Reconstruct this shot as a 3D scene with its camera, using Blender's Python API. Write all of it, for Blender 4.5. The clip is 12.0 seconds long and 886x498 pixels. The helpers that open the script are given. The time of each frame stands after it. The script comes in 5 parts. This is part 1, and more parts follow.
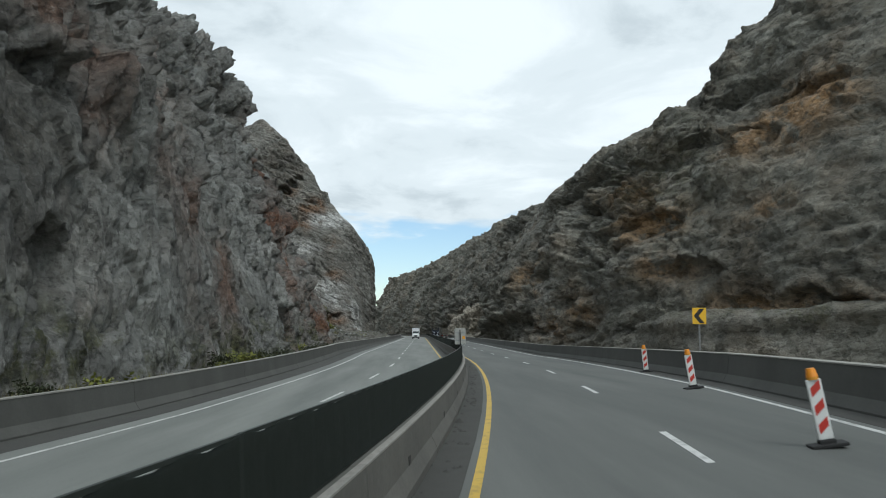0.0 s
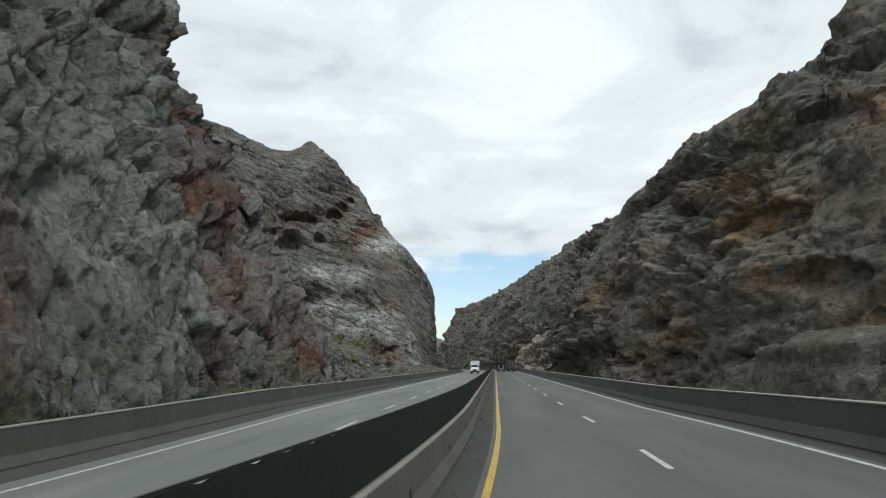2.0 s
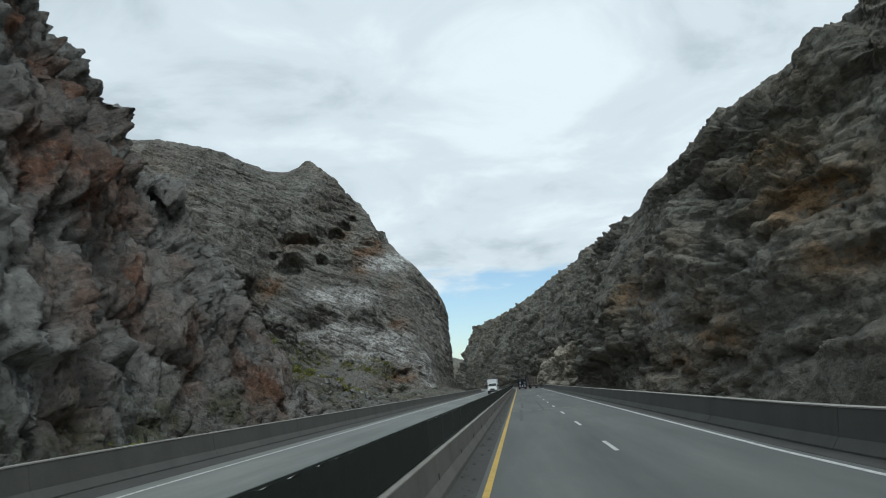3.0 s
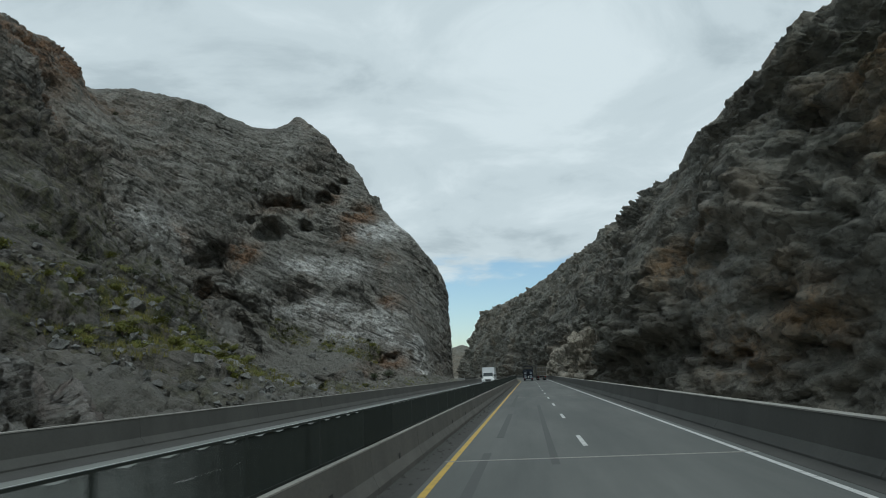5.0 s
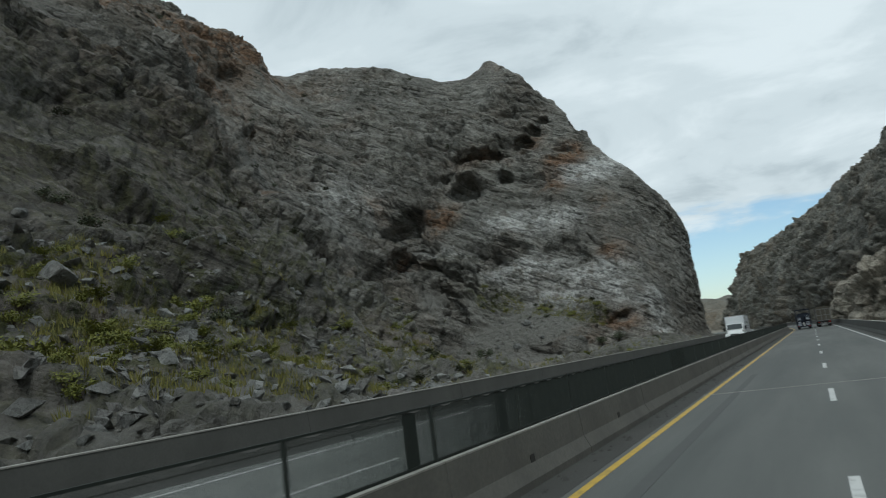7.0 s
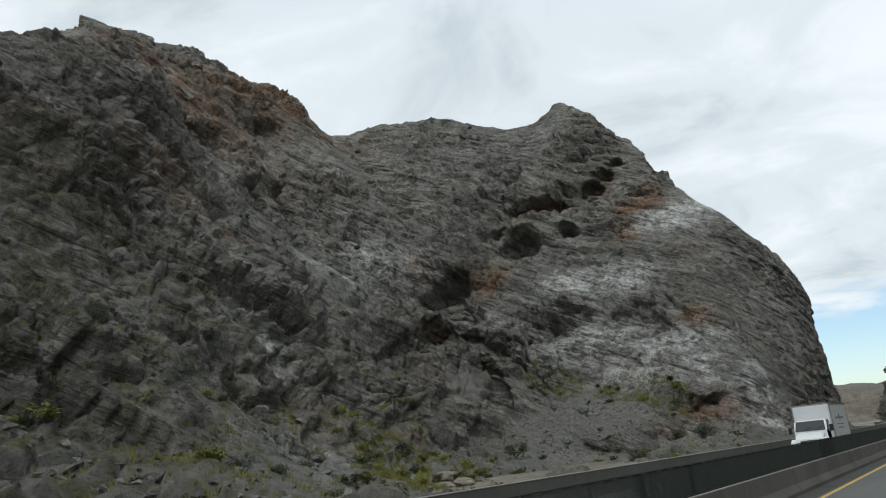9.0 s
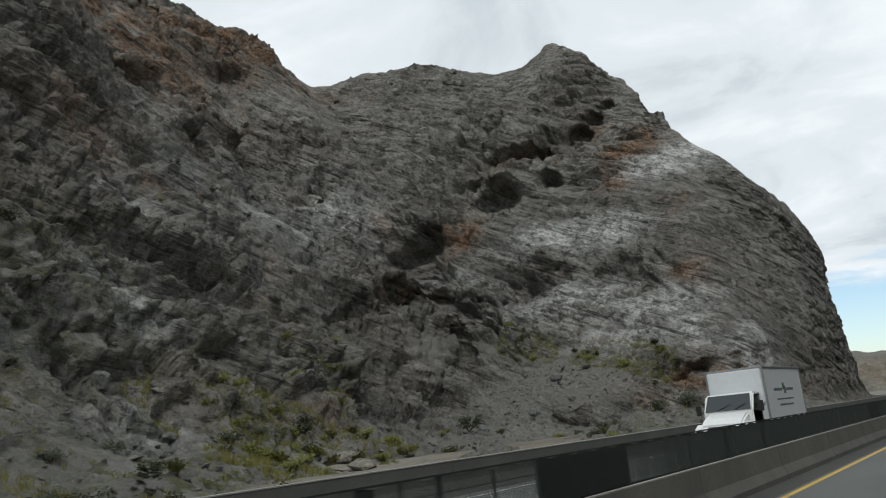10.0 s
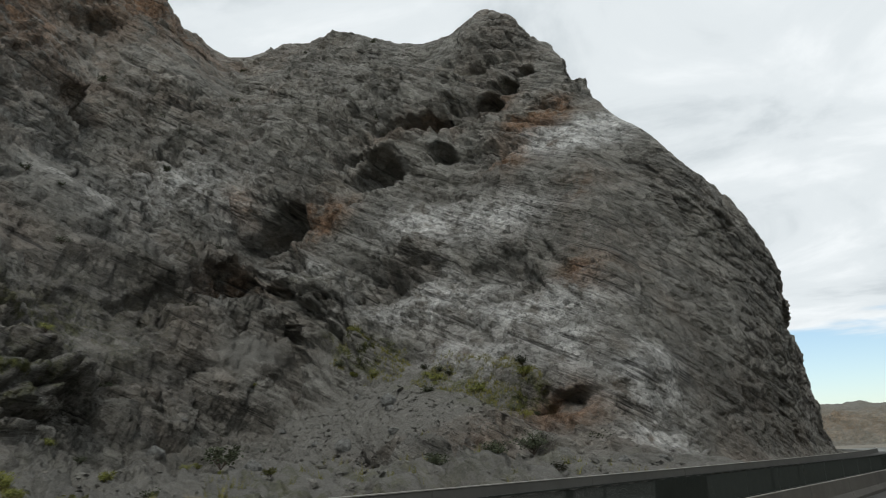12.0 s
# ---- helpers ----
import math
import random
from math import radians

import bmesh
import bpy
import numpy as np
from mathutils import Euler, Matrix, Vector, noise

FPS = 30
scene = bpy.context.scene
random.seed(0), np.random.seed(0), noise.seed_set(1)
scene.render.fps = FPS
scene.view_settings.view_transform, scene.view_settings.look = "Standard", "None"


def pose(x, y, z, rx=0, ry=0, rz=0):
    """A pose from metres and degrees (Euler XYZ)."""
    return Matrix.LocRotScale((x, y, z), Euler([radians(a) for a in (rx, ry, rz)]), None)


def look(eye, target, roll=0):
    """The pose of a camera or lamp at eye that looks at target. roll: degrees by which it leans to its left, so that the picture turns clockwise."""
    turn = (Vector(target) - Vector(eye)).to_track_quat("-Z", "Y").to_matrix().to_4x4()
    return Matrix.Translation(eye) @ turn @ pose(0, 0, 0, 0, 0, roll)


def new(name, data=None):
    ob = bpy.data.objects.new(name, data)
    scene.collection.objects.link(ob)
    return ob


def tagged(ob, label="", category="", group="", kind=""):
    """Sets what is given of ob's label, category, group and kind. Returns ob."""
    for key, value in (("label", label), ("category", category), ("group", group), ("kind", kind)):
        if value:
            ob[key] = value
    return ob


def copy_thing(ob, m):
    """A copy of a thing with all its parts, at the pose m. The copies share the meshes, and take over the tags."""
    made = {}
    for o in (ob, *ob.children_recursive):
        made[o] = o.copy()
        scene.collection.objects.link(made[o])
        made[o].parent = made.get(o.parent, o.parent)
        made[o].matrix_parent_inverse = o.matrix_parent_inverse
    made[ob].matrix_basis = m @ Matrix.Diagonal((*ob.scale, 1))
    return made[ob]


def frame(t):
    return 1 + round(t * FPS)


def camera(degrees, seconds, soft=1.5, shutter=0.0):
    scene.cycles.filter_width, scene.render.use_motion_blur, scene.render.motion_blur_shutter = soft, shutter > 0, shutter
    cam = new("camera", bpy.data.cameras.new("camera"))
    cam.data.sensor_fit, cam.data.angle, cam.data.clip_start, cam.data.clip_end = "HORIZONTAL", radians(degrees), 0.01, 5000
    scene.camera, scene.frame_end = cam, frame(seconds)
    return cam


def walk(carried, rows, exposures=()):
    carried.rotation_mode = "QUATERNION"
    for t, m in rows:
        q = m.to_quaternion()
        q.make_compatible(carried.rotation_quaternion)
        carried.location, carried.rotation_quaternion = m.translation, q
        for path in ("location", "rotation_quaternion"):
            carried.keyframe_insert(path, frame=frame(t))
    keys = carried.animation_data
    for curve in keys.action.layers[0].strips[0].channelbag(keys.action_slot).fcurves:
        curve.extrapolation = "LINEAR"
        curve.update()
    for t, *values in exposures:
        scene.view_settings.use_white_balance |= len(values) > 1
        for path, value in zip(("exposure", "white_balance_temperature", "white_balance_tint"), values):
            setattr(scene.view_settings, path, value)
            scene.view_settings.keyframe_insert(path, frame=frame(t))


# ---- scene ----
cam = camera(61.00, 12.0, soft=1.0, shutter=0.12)
# seconds, x, y, z, then the turn about x, y, z in degrees
ROWS = [
    (0.0, -2.90, 4.14, 2.167, 96.32, -0.62, -1.68),
    (0.5, -1.64, 12.97, 2.172, 96.72, -2.02, 0.84),
    (1.0, -0.56, 21.84, 2.128, 96.76, -0.46, 2.86),
    (1.5, 0.31, 30.83, 2.134, 97.10, 0.77, 3.41),
    (2.0, 1.05, 40.02, 2.154, 98.83, 0.56, 3.93),
    (2.5, 1.52, 49.47, 2.129, 98.75, 4.26, 4.22),
    (3.0, 1.99, 59.01, 2.143, 100.48, 4.20, 5.69),
    (3.2, 2.12, 62.89, 2.165, 100.48, 4.79, 5.67),
    (4.8, 2.90, 95.51, 2.138, 100.19, 2.61, 6.51),
    (5.0, 3.18, 99.72, 2.088, 99.58, 2.16, 6.41),
    (5.5, 3.55, 110.52, 2.046, 99.12, -0.53, 6.23),
    (6.0, 3.94, 120.89, 2.018, 96.23, 0.91, 6.79),
    (6.5, 4.32, 131.04, 2.044, 97.00, 1.80, 10.93),
    (7.0, 4.57, 141.31, 2.020, 98.67, 7.09, 26.25),
    (7.2, 4.69, 145.62, 2.023, 100.21, 6.49, 30.24),
    (8.8, 6.06, 183.57, 2.101, 105.65, 7.02, 35.58),
    (9.0, 6.17, 188.33, 2.093, 105.92, 5.70, 36.16),
    (9.5, 6.14, 200.26, 2.022, 104.77, 4.72, 38.32),
    (10.0, 6.00, 212.31, 2.001, 103.73, 5.53, 38.19),
    (10.5, 6.05, 224.34, 2.028, 104.60, 4.51, 37.77),
    (11.0, 6.17, 236.35, 2.055, 104.45, 0.73, 37.25),
    (11.5, 6.39, 248.42, 2.069, 105.18, 1.68, 40.53),
    (12.0, 6.67, 260.54, 2.076, 105.55, 1.99, 38.26),
]
# seconds, stops, kelvin, tint
EXPOSURE = [(0.0, 0.0, 6100, 4), (1.0, 0.02, 6300, 6), (2.0, 0.0, 6300, 6), (3.2, -0.2, 5950, 2), (4.8, -0.42, 5950, 0), (6.5, -0.33, 5950, 0), (7.2, -0.25, 6050, 2), (8.8, -0.05, 6200, 6), (12.0, -0.05, 6450, 8)]
walk(cam, [(t, pose(x, y, z, rx, ry, rz)) for t, x, y, z, rx, ry, rz in ROWS], EXPOSURE)
# ==== end of camera ====
# ---- light ----
SUN_AZ, SUN_EL = 150.0, 52.0
world = bpy.data.worlds.new("sky")
scene.world = world
world.use_nodes = True
wt = world.node_tree
wt.nodes.clear()


def wnode(kind, **props):
    n = wt.nodes.new(kind)
    for key, value in props.items():
        if key == "operation":
            n.operation = value
        elif key == "blend":
            n.data_type, n.blend_type = "RGBA", value
    return n


sky = wnode("ShaderNodeTexSky")
sky.sky_type, sky.sun_disc = "NISHITA", False
sky.sun_elevation, sky.sun_rotation = radians(SUN_EL), radians(SUN_AZ)
sky.air_density, sky.dust_density, sky.ozone_density = 1.0, 0.6, 1.5
place = wnode("ShaderNodeTexCoord")
sep = wnode("ShaderNodeSeparateXYZ")
wt.links.new(place.outputs["Generated"], sep.inputs[0])
# cloud sheet seen from below: the direction is divided by its height, so that the clouds shrink towards the horizon
up = wnode("ShaderNodeMath", operation="MAXIMUM")
up.inputs[1].default_value = 0.0
wt.links.new(sep.outputs["Z"], up.inputs[0])
lift = wnode("ShaderNodeMath", operation="ADD")
lift.inputs[1].default_value = 0.16
wt.links.new(up.outputs[0], lift.inputs[0])
flat = wnode("ShaderNodeVectorMath", operation="DIVIDE")
wt.links.new(place.outputs["Generated"], flat.inputs[0])
wt.links.new(lift.outputs[0], flat.inputs[1])


def wnoise(scale, detail, rough, distort):
    n = wnode("ShaderNodeTexNoise")
    n.inputs["Scale"].default_value, n.inputs["Detail"].default_value = scale, detail
    n.inputs["Roughness"].default_value, n.inputs["Distortion"].default_value = rough, distort
    wt.links.new(flat.outputs[0], n.inputs["Vector"])
    return n


def wramp(src, stops):
    r = wnode("ShaderNodeValToRGB")
    wt.links.new(src, r.inputs[0])
    r.color_ramp.interpolation = "EASE"
    while len(r.color_ramp.elements) < len(stops):
        r.color_ramp.elements.new(0.5)
    for e, (pos, col) in zip(r.color_ramp.elements, stops):
        e.position, e.color = pos, (*col, 1.0)
    return r


cover = wnoise(1.1, 5, 0.55, 0.4)
cover_lift = wnode("ShaderNodeMapRange")          # fewer clouds low over the horizon
cover_lift.inputs["From Min"].default_value, cover_lift.inputs["From Max"].default_value = 0.07, 0.20
cover_lift.inputs["To Min"].default_value, cover_lift.inputs["To Max"].default_value = -0.30, 0.32
wt.links.new(sep.outputs["Z"], cover_lift.inputs["Value"])
cover_sum = wnode("ShaderNodeMath", operation="ADD")
wt.links.new(cover.outputs["Fac"], cover_sum.inputs[0])
wt.links.new(cover_lift.outputs[0], cover_sum.inputs[1])
cover_mask = wramp(cover_sum.outputs[0], [(0.42, (0, 0, 0)), (0.56, (1, 1, 1))])
shade = wnoise(1.9, 9, 0.56, 0.5)
cloud = wramp(shade.outputs["Fac"], [(0.32, (0.53, 0.57, 0.60)), (0.49, (0.68, 0.715, 0.74)), (0.66, (0.80, 0.825, 0.845))])
blue = wnode("ShaderNodeMix", blend="MULTIPLY")
blue.inputs["Factor"].default_value = 1.0
blue.inputs["B"].default_value = (0.115, 0.115, 0.115, 1)
wt.links.new(sky.outputs[0], blue.inputs["A"])
mixed = wnode("ShaderNodeMix", blend="MIX")
wt.links.new(cover_mask.outputs[0], mixed.inputs["Factor"])
wt.links.new(blue.outputs["Result"], mixed.inputs["A"])
wt.links.new(cloud.outputs[0], mixed.inputs["B"])
back = wnode("ShaderNodeBackground")
back.inputs["Strength"].default_value = 1.2
wt.links.new(mixed.outputs["Result"], back.inputs["Color"])
wout = wnode("ShaderNodeOutputWorld")
wt.links.new(back.outputs[0], wout.inputs[0])

sun = new("sun", bpy.data.lights.new("sun", "SUN"))
sun.data.energy, sun.data.angle, sun.data.color = 1.1, radians(18), (1.0, 0.96, 0.9)
az, el = radians(SUN_AZ), radians(SUN_EL)
sun.matrix_basis = look((0, 0, 300), (0 - math.sin(az) * math.cos(el), 0 - math.cos(az) * math.cos(el), 300 - math.sin(el)))


# ---- numeric noise ----
TABLE = np.random.RandomState(7).rand(65536)


def _hash(ix, iy, iz, k):
    return TABLE[((ix * 73856093) ^ (iy * 19349663) ^ (iz * 83492791) ^ (k * 40503 + 977)) & 65535]


def vnoise(p, k=0):
    """Smooth value noise in -1..1 at the points p."""
    i = np.floor(p)
    f = p - i
    f = f * f * f * (f * (f * 6 - 15) + 10)
    i = i.astype(np.int64)
    out = 0
    for dx in (0, 1):
        wx = f[:, 0] if dx else 1 - f[:, 0]
        for dy in (0, 1):
            wy = f[:, 1] if dy else 1 - f[:, 1]
            for dz in (0, 1):
                wz = f[:, 2] if dz else 1 - f[:, 2]
                out = out + wx * wy * wz * _hash(i[:, 0] + dx, i[:, 1] + dy, i[:, 2] + dz, k)
    return out * 2 - 1


def fbm(p, octaves=4, k=0, gain=0.5):
    out, amp = 0, 1.0
    for o in range(octaves):
        out = out + amp * vnoise(p * 2.03 ** o + 17.3 * o, k + o)
        amp *= gain
    return out


def ridged(p, octaves=4, k=0, gain=0.5):
    out, amp = 0, 1.0
    for o in range(octaves):
        out = out + amp * (1 - 2 * np.abs(vnoise(p * 2.07 ** o + 11.1 * o, k + o)))
        amp *= gain
    return out


def facets(p, k=0):
    """Blocks with flat tilted faces: the height of each block's face, a random value of the block, and the distance to its joint."""
    i0 = np.floor(p - 0.5).astype(np.int64)
    d1, d2 = np.full(len(p), 9.0), np.full(len(p), 9.0)
    tone, face = np.zeros(len(p)), np.zeros(len(p))
    for dx in (0, 1):
        for dy in (0, 1):
            for dz in (0, 1):
                a, b, c = i0[:, 0] + dx, i0[:, 1] + dy, i0[:, 2] + dz
                u = p[:, 0] - a - 0.1 - 0.8 * _hash(a, b, c, k)
                v = p[:, 1] - b - 0.1 - 0.8 * _hash(a, b, c, k + 1)
                w = p[:, 2] - c - 0.1 - 0.8 * _hash(a, b, c, k + 2)
                d = u * u + v * v + w * w
                near = d < d1
                d2 = np.where(near, d1, np.minimum(d2, d))
                t = _hash(a, b, c, k + 3)
                tilt = 2 * (u * (_hash(a, b, c, k + 4) - 0.5) + v * (_hash(a, b, c, k + 5) - 0.5) + w * (_hash(a, b, c, k + 6) - 0.5))
                tone, face, d1 = np.where(near, t, tone), np.where(near, tilt, face), np.where(near, d, d1)
    return face, tone, np.sqrt(d2) - np.sqrt(d1)


# ---- materials ----
class Mat:
    """A node material in the making."""

    def __init__(self, name, rough=0.8, metal=0.0):
        self.mat = bpy.data.materials.new(name)
        self.mat.use_nodes = True
        self.t = self.mat.node_tree
        self.b = self.t.nodes["Principled BSDF"]
        self.b.inputs["Roughness"].default_value, self.b.inputs["Metallic"].default_value = rough, metal
        self.co = self.t.nodes.new("ShaderNodeTexCoord")

    def put(self, sock, value):
        if isinstance(value, bpy.types.NodeSocket):
            self.t.links.new(value, sock)
        elif isinstance(value, (tuple, list)) and len(value) == 3 and sock.type == "RGBA":
            sock.default_value = (*value, 1)
        else:
            sock.default_value = value

    def vec(self, scale=(1, 1, 1), rot=(0, 0, 0)):
        m = self.t.nodes.new("ShaderNodeMapping")
        m.inputs["Scale"].default_value = scale
        m.inputs["Rotation"].default_value = [radians(a) for a in rot]
        self.t.links.new(self.co.outputs["Object"], m.inputs[0])
        return m.outputs[0]

    def noise(self, scale, detail=6, rough=0.55, vec=None, distort=0.0):
        n = self.t.nodes.new("ShaderNodeTexNoise")
        n.inputs["Scale"].default_value, n.inputs["Detail"].default_value = scale, detail
        n.inputs["Roughness"].default_value, n.inputs["Distortion"].default_value = rough, distort
        self.t.links.new(vec if vec is not None else self.co.outputs["Object"], n.inputs["Vector"])
        return n.outputs["Fac"]

    def voronoi(self, scale, vec=None, feature="DISTANCE_TO_EDGE"):
        n = self.t.nodes.new("ShaderNodeTexVoronoi")
        n.feature = feature
        n.inputs["Scale"].default_value = scale
        self.t.links.new(vec if vec is not None else self.co.outputs["Object"], n.inputs["Vector"])
        return n.outputs[0]

    def ramp(self, src, stops, smooth=False):
        r = self.t.nodes.new("ShaderNodeValToRGB")
        self.t.links.new(src, r.inputs[0])
        if smooth:
            r.color_ramp.interpolation = "EASE"
        while len(r.color_ramp.elements) < len(stops):
            r.color_ramp.elements.new(0.5)
        for e, (pos, col) in zip(r.color_ramp.elements, stops):
            e.position, e.color = pos, (*col, 1.0) if isinstance(col, tuple) else (col, col, col, 1.0)
        return r.outputs[0]

    def mix(self, fac, a, b, blend="MIX"):
        n = self.t.nodes.new("ShaderNodeMix")
        n.data_type, n.blend_type = "RGBA", blend
        self.put(n.inputs["Factor"], fac)
        self.put(n.inputs["A"], a)
        self.put(n.inputs["B"], b)
        return n.outputs["Result"]

    def math(self, op, a, b=0.0):
        n = self.t.nodes.new("ShaderNodeMath")
        n.operation = op
        self.put(n.inputs[0], a)
        self.put(n.inputs[1], b)
        return n.outputs[0]

    def attr(self, name):
        n = self.t.nodes.new("ShaderNodeAttribute")
        n.attribute_name = name
        return n.outputs["Fac"]

    def random(self):
        return self.t.nodes.new("ShaderNodeObjectInfo").outputs["Random"]

    def bump(self, height, strength=0.5, distance=0.05, chain=None):
        n = self.t.nodes.new("ShaderNodeBump")
        n.inputs["Strength"].default_value, n.inputs["Distance"].default_value = strength, distance
        self.t.links.new(height, n.inputs["Height"])
        if chain is not None:
            self.t.links.new(chain, n.inputs["Normal"])
        self.t.links.new(n.outputs[0], self.b.inputs["Normal"])
        return n.outputs[0]

    def done(self, colour=None, rough=None):
        if colour is not None:
            self.put(self.b.inputs["Base Color"], colour)
        if rough is not None:
            self.put(self.b.inputs["Roughness"], rough)
        return self.mat


def rock_material(name, base, warm, pale, block=1.0, beds=(0, 0, 0), stretch=(0.6, 0.6, 1.6), joints=0.6, seams=0.5, tinted=0.35, relief=1.0):
    """Weathered limestone in angular blocks; beds: the turn of the layers, stretch: how much finer it breaks across them."""
    m = Mat(name, 0.93)
    obj = m.co.outputs["Object"]
    turn = m.t.nodes.new("ShaderNodeMapping")
    turn.vector_type = "TEXTURE"
    turn.inputs["Rotation"].default_value = [radians(a) for a in beds]
    turn.inputs["Scale"].default_value = [1 / a for a in stretch]
    m.t.links.new(obj, turn.inputs[0])
    lay = turn.outputs[0]

    def vmath(op, a, b):
        n = m.t.nodes.new("ShaderNodeVectorMath")
        n.operation = op
        m.put(n.inputs[0], a)
        m.put(n.inputs["Scale"] if op == "SCALE" else n.inputs[1], b)
        return n.outputs["Value" if op == "DOT_PRODUCT" else "Vector"]

    def warped(scale, much):
        n = m.t.nodes.new("ShaderNodeTexNoise")
        n.inputs["Scale"].default_value, n.inputs["Detail"].default_value = scale, 3
        m.t.links.new(lay, n.inputs["Vector"])
        return vmath("ADD", lay, vmath("SCALE", vmath("SUBTRACT", n.outputs["Color"], (0.5, 0.5, 0.5)), much))

    def blocks(vec, scale):
        """Tilted block faces: height, tone and the scaled place."""
        at = vmath("SCALE", vec, scale)
        n = m.t.nodes.new("ShaderNodeTexVoronoi")
        n.inputs["Scale"].default_value = 1.0
        m.t.links.new(at, n.inputs["Vector"])
        tilt = vmath("DOT_PRODUCT", vmath("SUBTRACT", at, n.outputs["Position"]), vmath("SUBTRACT", n.outputs["Color"], (0.5, 0.5, 0.5)))
        sep_c = m.t.nodes.new("ShaderNodeSeparateColor")
        m.t.links.new(n.outputs["Color"], sep_c.inputs[0])
        return tilt, sep_c.outputs[1], at

    w1 = warped(0.35 * block, 1.3 / block)
    tilt_a, tone_a, at_a = blocks(w1, 0.30 * block)
    tilt_b, tone_b, at_b = blocks(w1, 1.05 * block)
    edge_a = m.voronoi(1.0, at_a)
    mid = m.noise(0.07 * block, 6, 0.6, lay)
    seam = m.noise(0.42 * block, 8, 0.58, vmath("MULTIPLY", lay, (0.15, 0.15, 1.5)))
    fine = m.noise(1.1 * block, 10, 0.70)
    tiny = m.noise(7.0 * block, 5, 0.7)

    col = m.mix(m.ramp(mid, [(0.38, 0.0), (0.62, 1.0)]), tuple(c * 0.78 for c in base), tuple(min(1, c * 1.20) for c in base))
    tint = m.noise(0.05 * block, 7, 0.62)
    col = m.mix(m.math("MULTIPLY", m.ramp(tint, [(0.50, 0.0), (0.64, 1.0)]), tinted), col, tuple(0.45 * b + 0.42 * w for b, w in zip(base, warm)))
    rust = m.math("MULTIPLY", m.attr("rust"), m.ramp(m.noise(0.22, 8, 0.66), [(0.38, 0.10), (0.54, 1.0)]))
    col = m.mix(rust, col, m.mix(m.ramp(fine, [(0.38, 0.0), (0.58, 1.0)]), tuple(c * 0.55 for c in warm), warm))
    white = m.math("MULTIPLY", m.attr("pale"), m.ramp(m.noise(0.26, 8, 0.66, lay), [(0.38, 0.0), (0.52, 1.0)]))
    col = m.mix(white, col, m.mix(m.ramp(fine, [(0.36, 0.0), (0.52, 1.0)]), tuple(c * 0.55 for c in pale), pale))
    loose = m.mix(m.ramp(tiny, [(0.40, 0.0), (0.62, 1.0)]), tuple(c * 0.50 for c in base), tuple(c * 0.80 for c in base))
    col = m.mix(m.math("MULTIPLY", m.attr("soil"), m.ramp(fine, [(0.30, 0.75), (0.5, 1.0)])), col, loose)
    # dark varnished rock, and the shade of recesses and caves put into the colour
    varnish_shade = m.math("MULTIPLY", m.attr("varnish_shade"), m.ramp(m.noise(0.16, 8, 0.66), [(0.36, 0.35), (0.54, 1.0)]))
    col = m.mix(m.math("MULTIPLY", varnish_shade, 0.75), col, m.mix(m.ramp(fine, [(0.36, 0.0), (0.60, 1.0)]), (0.030, 0.027, 0.022), (0.105, 0.092, 0.074)))
    # every block has a tone of its own, lichen and dirt sit in the grain; low grain, joints and seams between beds are
    # dark, with the shade of cracks put into their colour
    solid = m.math("SUBTRACT", 1.0, m.attr("soil"))
    col = m.mix(m.math("MULTIPLY", solid, 0.75), col, m.mix(1.0, col, m.ramp(tone_a, [(0.1, (0.72, 0.72, 0.71)), (0.9, (1.22, 1.22, 1.22))]), "MULTIPLY"))
    col = m.mix(m.math("MULTIPLY", solid, 0.6), col, m.mix(1.0, col, m.ramp(tone_b, [(0.1, (0.70, 0.70, 0.69)), (0.9, (1.25, 1.25, 1.25))]), "MULTIPLY"))
    grime_shade = m.math("MULTIPLY", m.ramp(fine, [(0.35, 0.55), (0.45, 0.0)]), m.math("ADD", 0.25, m.math("MULTIPLY", solid, m.math("SUBTRACT", 0.75, m.math("MULTIPLY", white, 0.4)))))
    col = m.mix(grime_shade, col, (0.036, 0.034, 0.030))
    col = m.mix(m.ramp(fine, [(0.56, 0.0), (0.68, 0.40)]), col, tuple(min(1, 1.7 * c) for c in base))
    patchy = m.ramp(m.noise(0.09 * block, 5, 0.6), [(0.42, 0.15), (0.58, 1.0)])
    hard = m.math("MULTIPLY", solid, patchy)
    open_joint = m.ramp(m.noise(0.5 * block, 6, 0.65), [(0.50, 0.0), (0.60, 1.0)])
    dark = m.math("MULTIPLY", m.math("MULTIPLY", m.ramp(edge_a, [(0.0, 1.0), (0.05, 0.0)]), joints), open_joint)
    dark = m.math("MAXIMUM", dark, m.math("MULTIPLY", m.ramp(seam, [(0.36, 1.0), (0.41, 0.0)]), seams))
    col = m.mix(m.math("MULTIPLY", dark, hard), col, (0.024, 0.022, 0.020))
    green = m.math("MULTIPLY", m.attr("green"), m.ramp(m.noise(0.40, 8, 0.72), [(0.47, 0.0), (0.56, 1.0)]))
    col = m.mix(green, col, m.mix(m.ramp(fine, [(0.38, 0.0), (0.60, 1.0)]), (0.024, 0.030, 0.010), (0.105, 0.110, 0.028)))

    def scaled(a, k):
        return m.math("MULTIPLY", a, k)

    high = scaled(m.math("ADD", scaled(tilt_a, 2.6), scaled(tone_a, 0.7)), relief / block)
    high = m.math("ADD", high, scaled(m.math("ADD", scaled(tilt_b, 1.15), scaled(tone_b, 0.28)), relief / block))
    high = m.math("MULTIPLY", high, m.math("ADD", 0.06, scaled(solid, 0.94)))
    high = m.math("ADD", high, m.math("MULTIPLY", scaled(m.ramp(seam, [(0.34, 0.0), (0.44, 0.6), (0.60, 1.0)]), 0.9 * seams / block), solid))
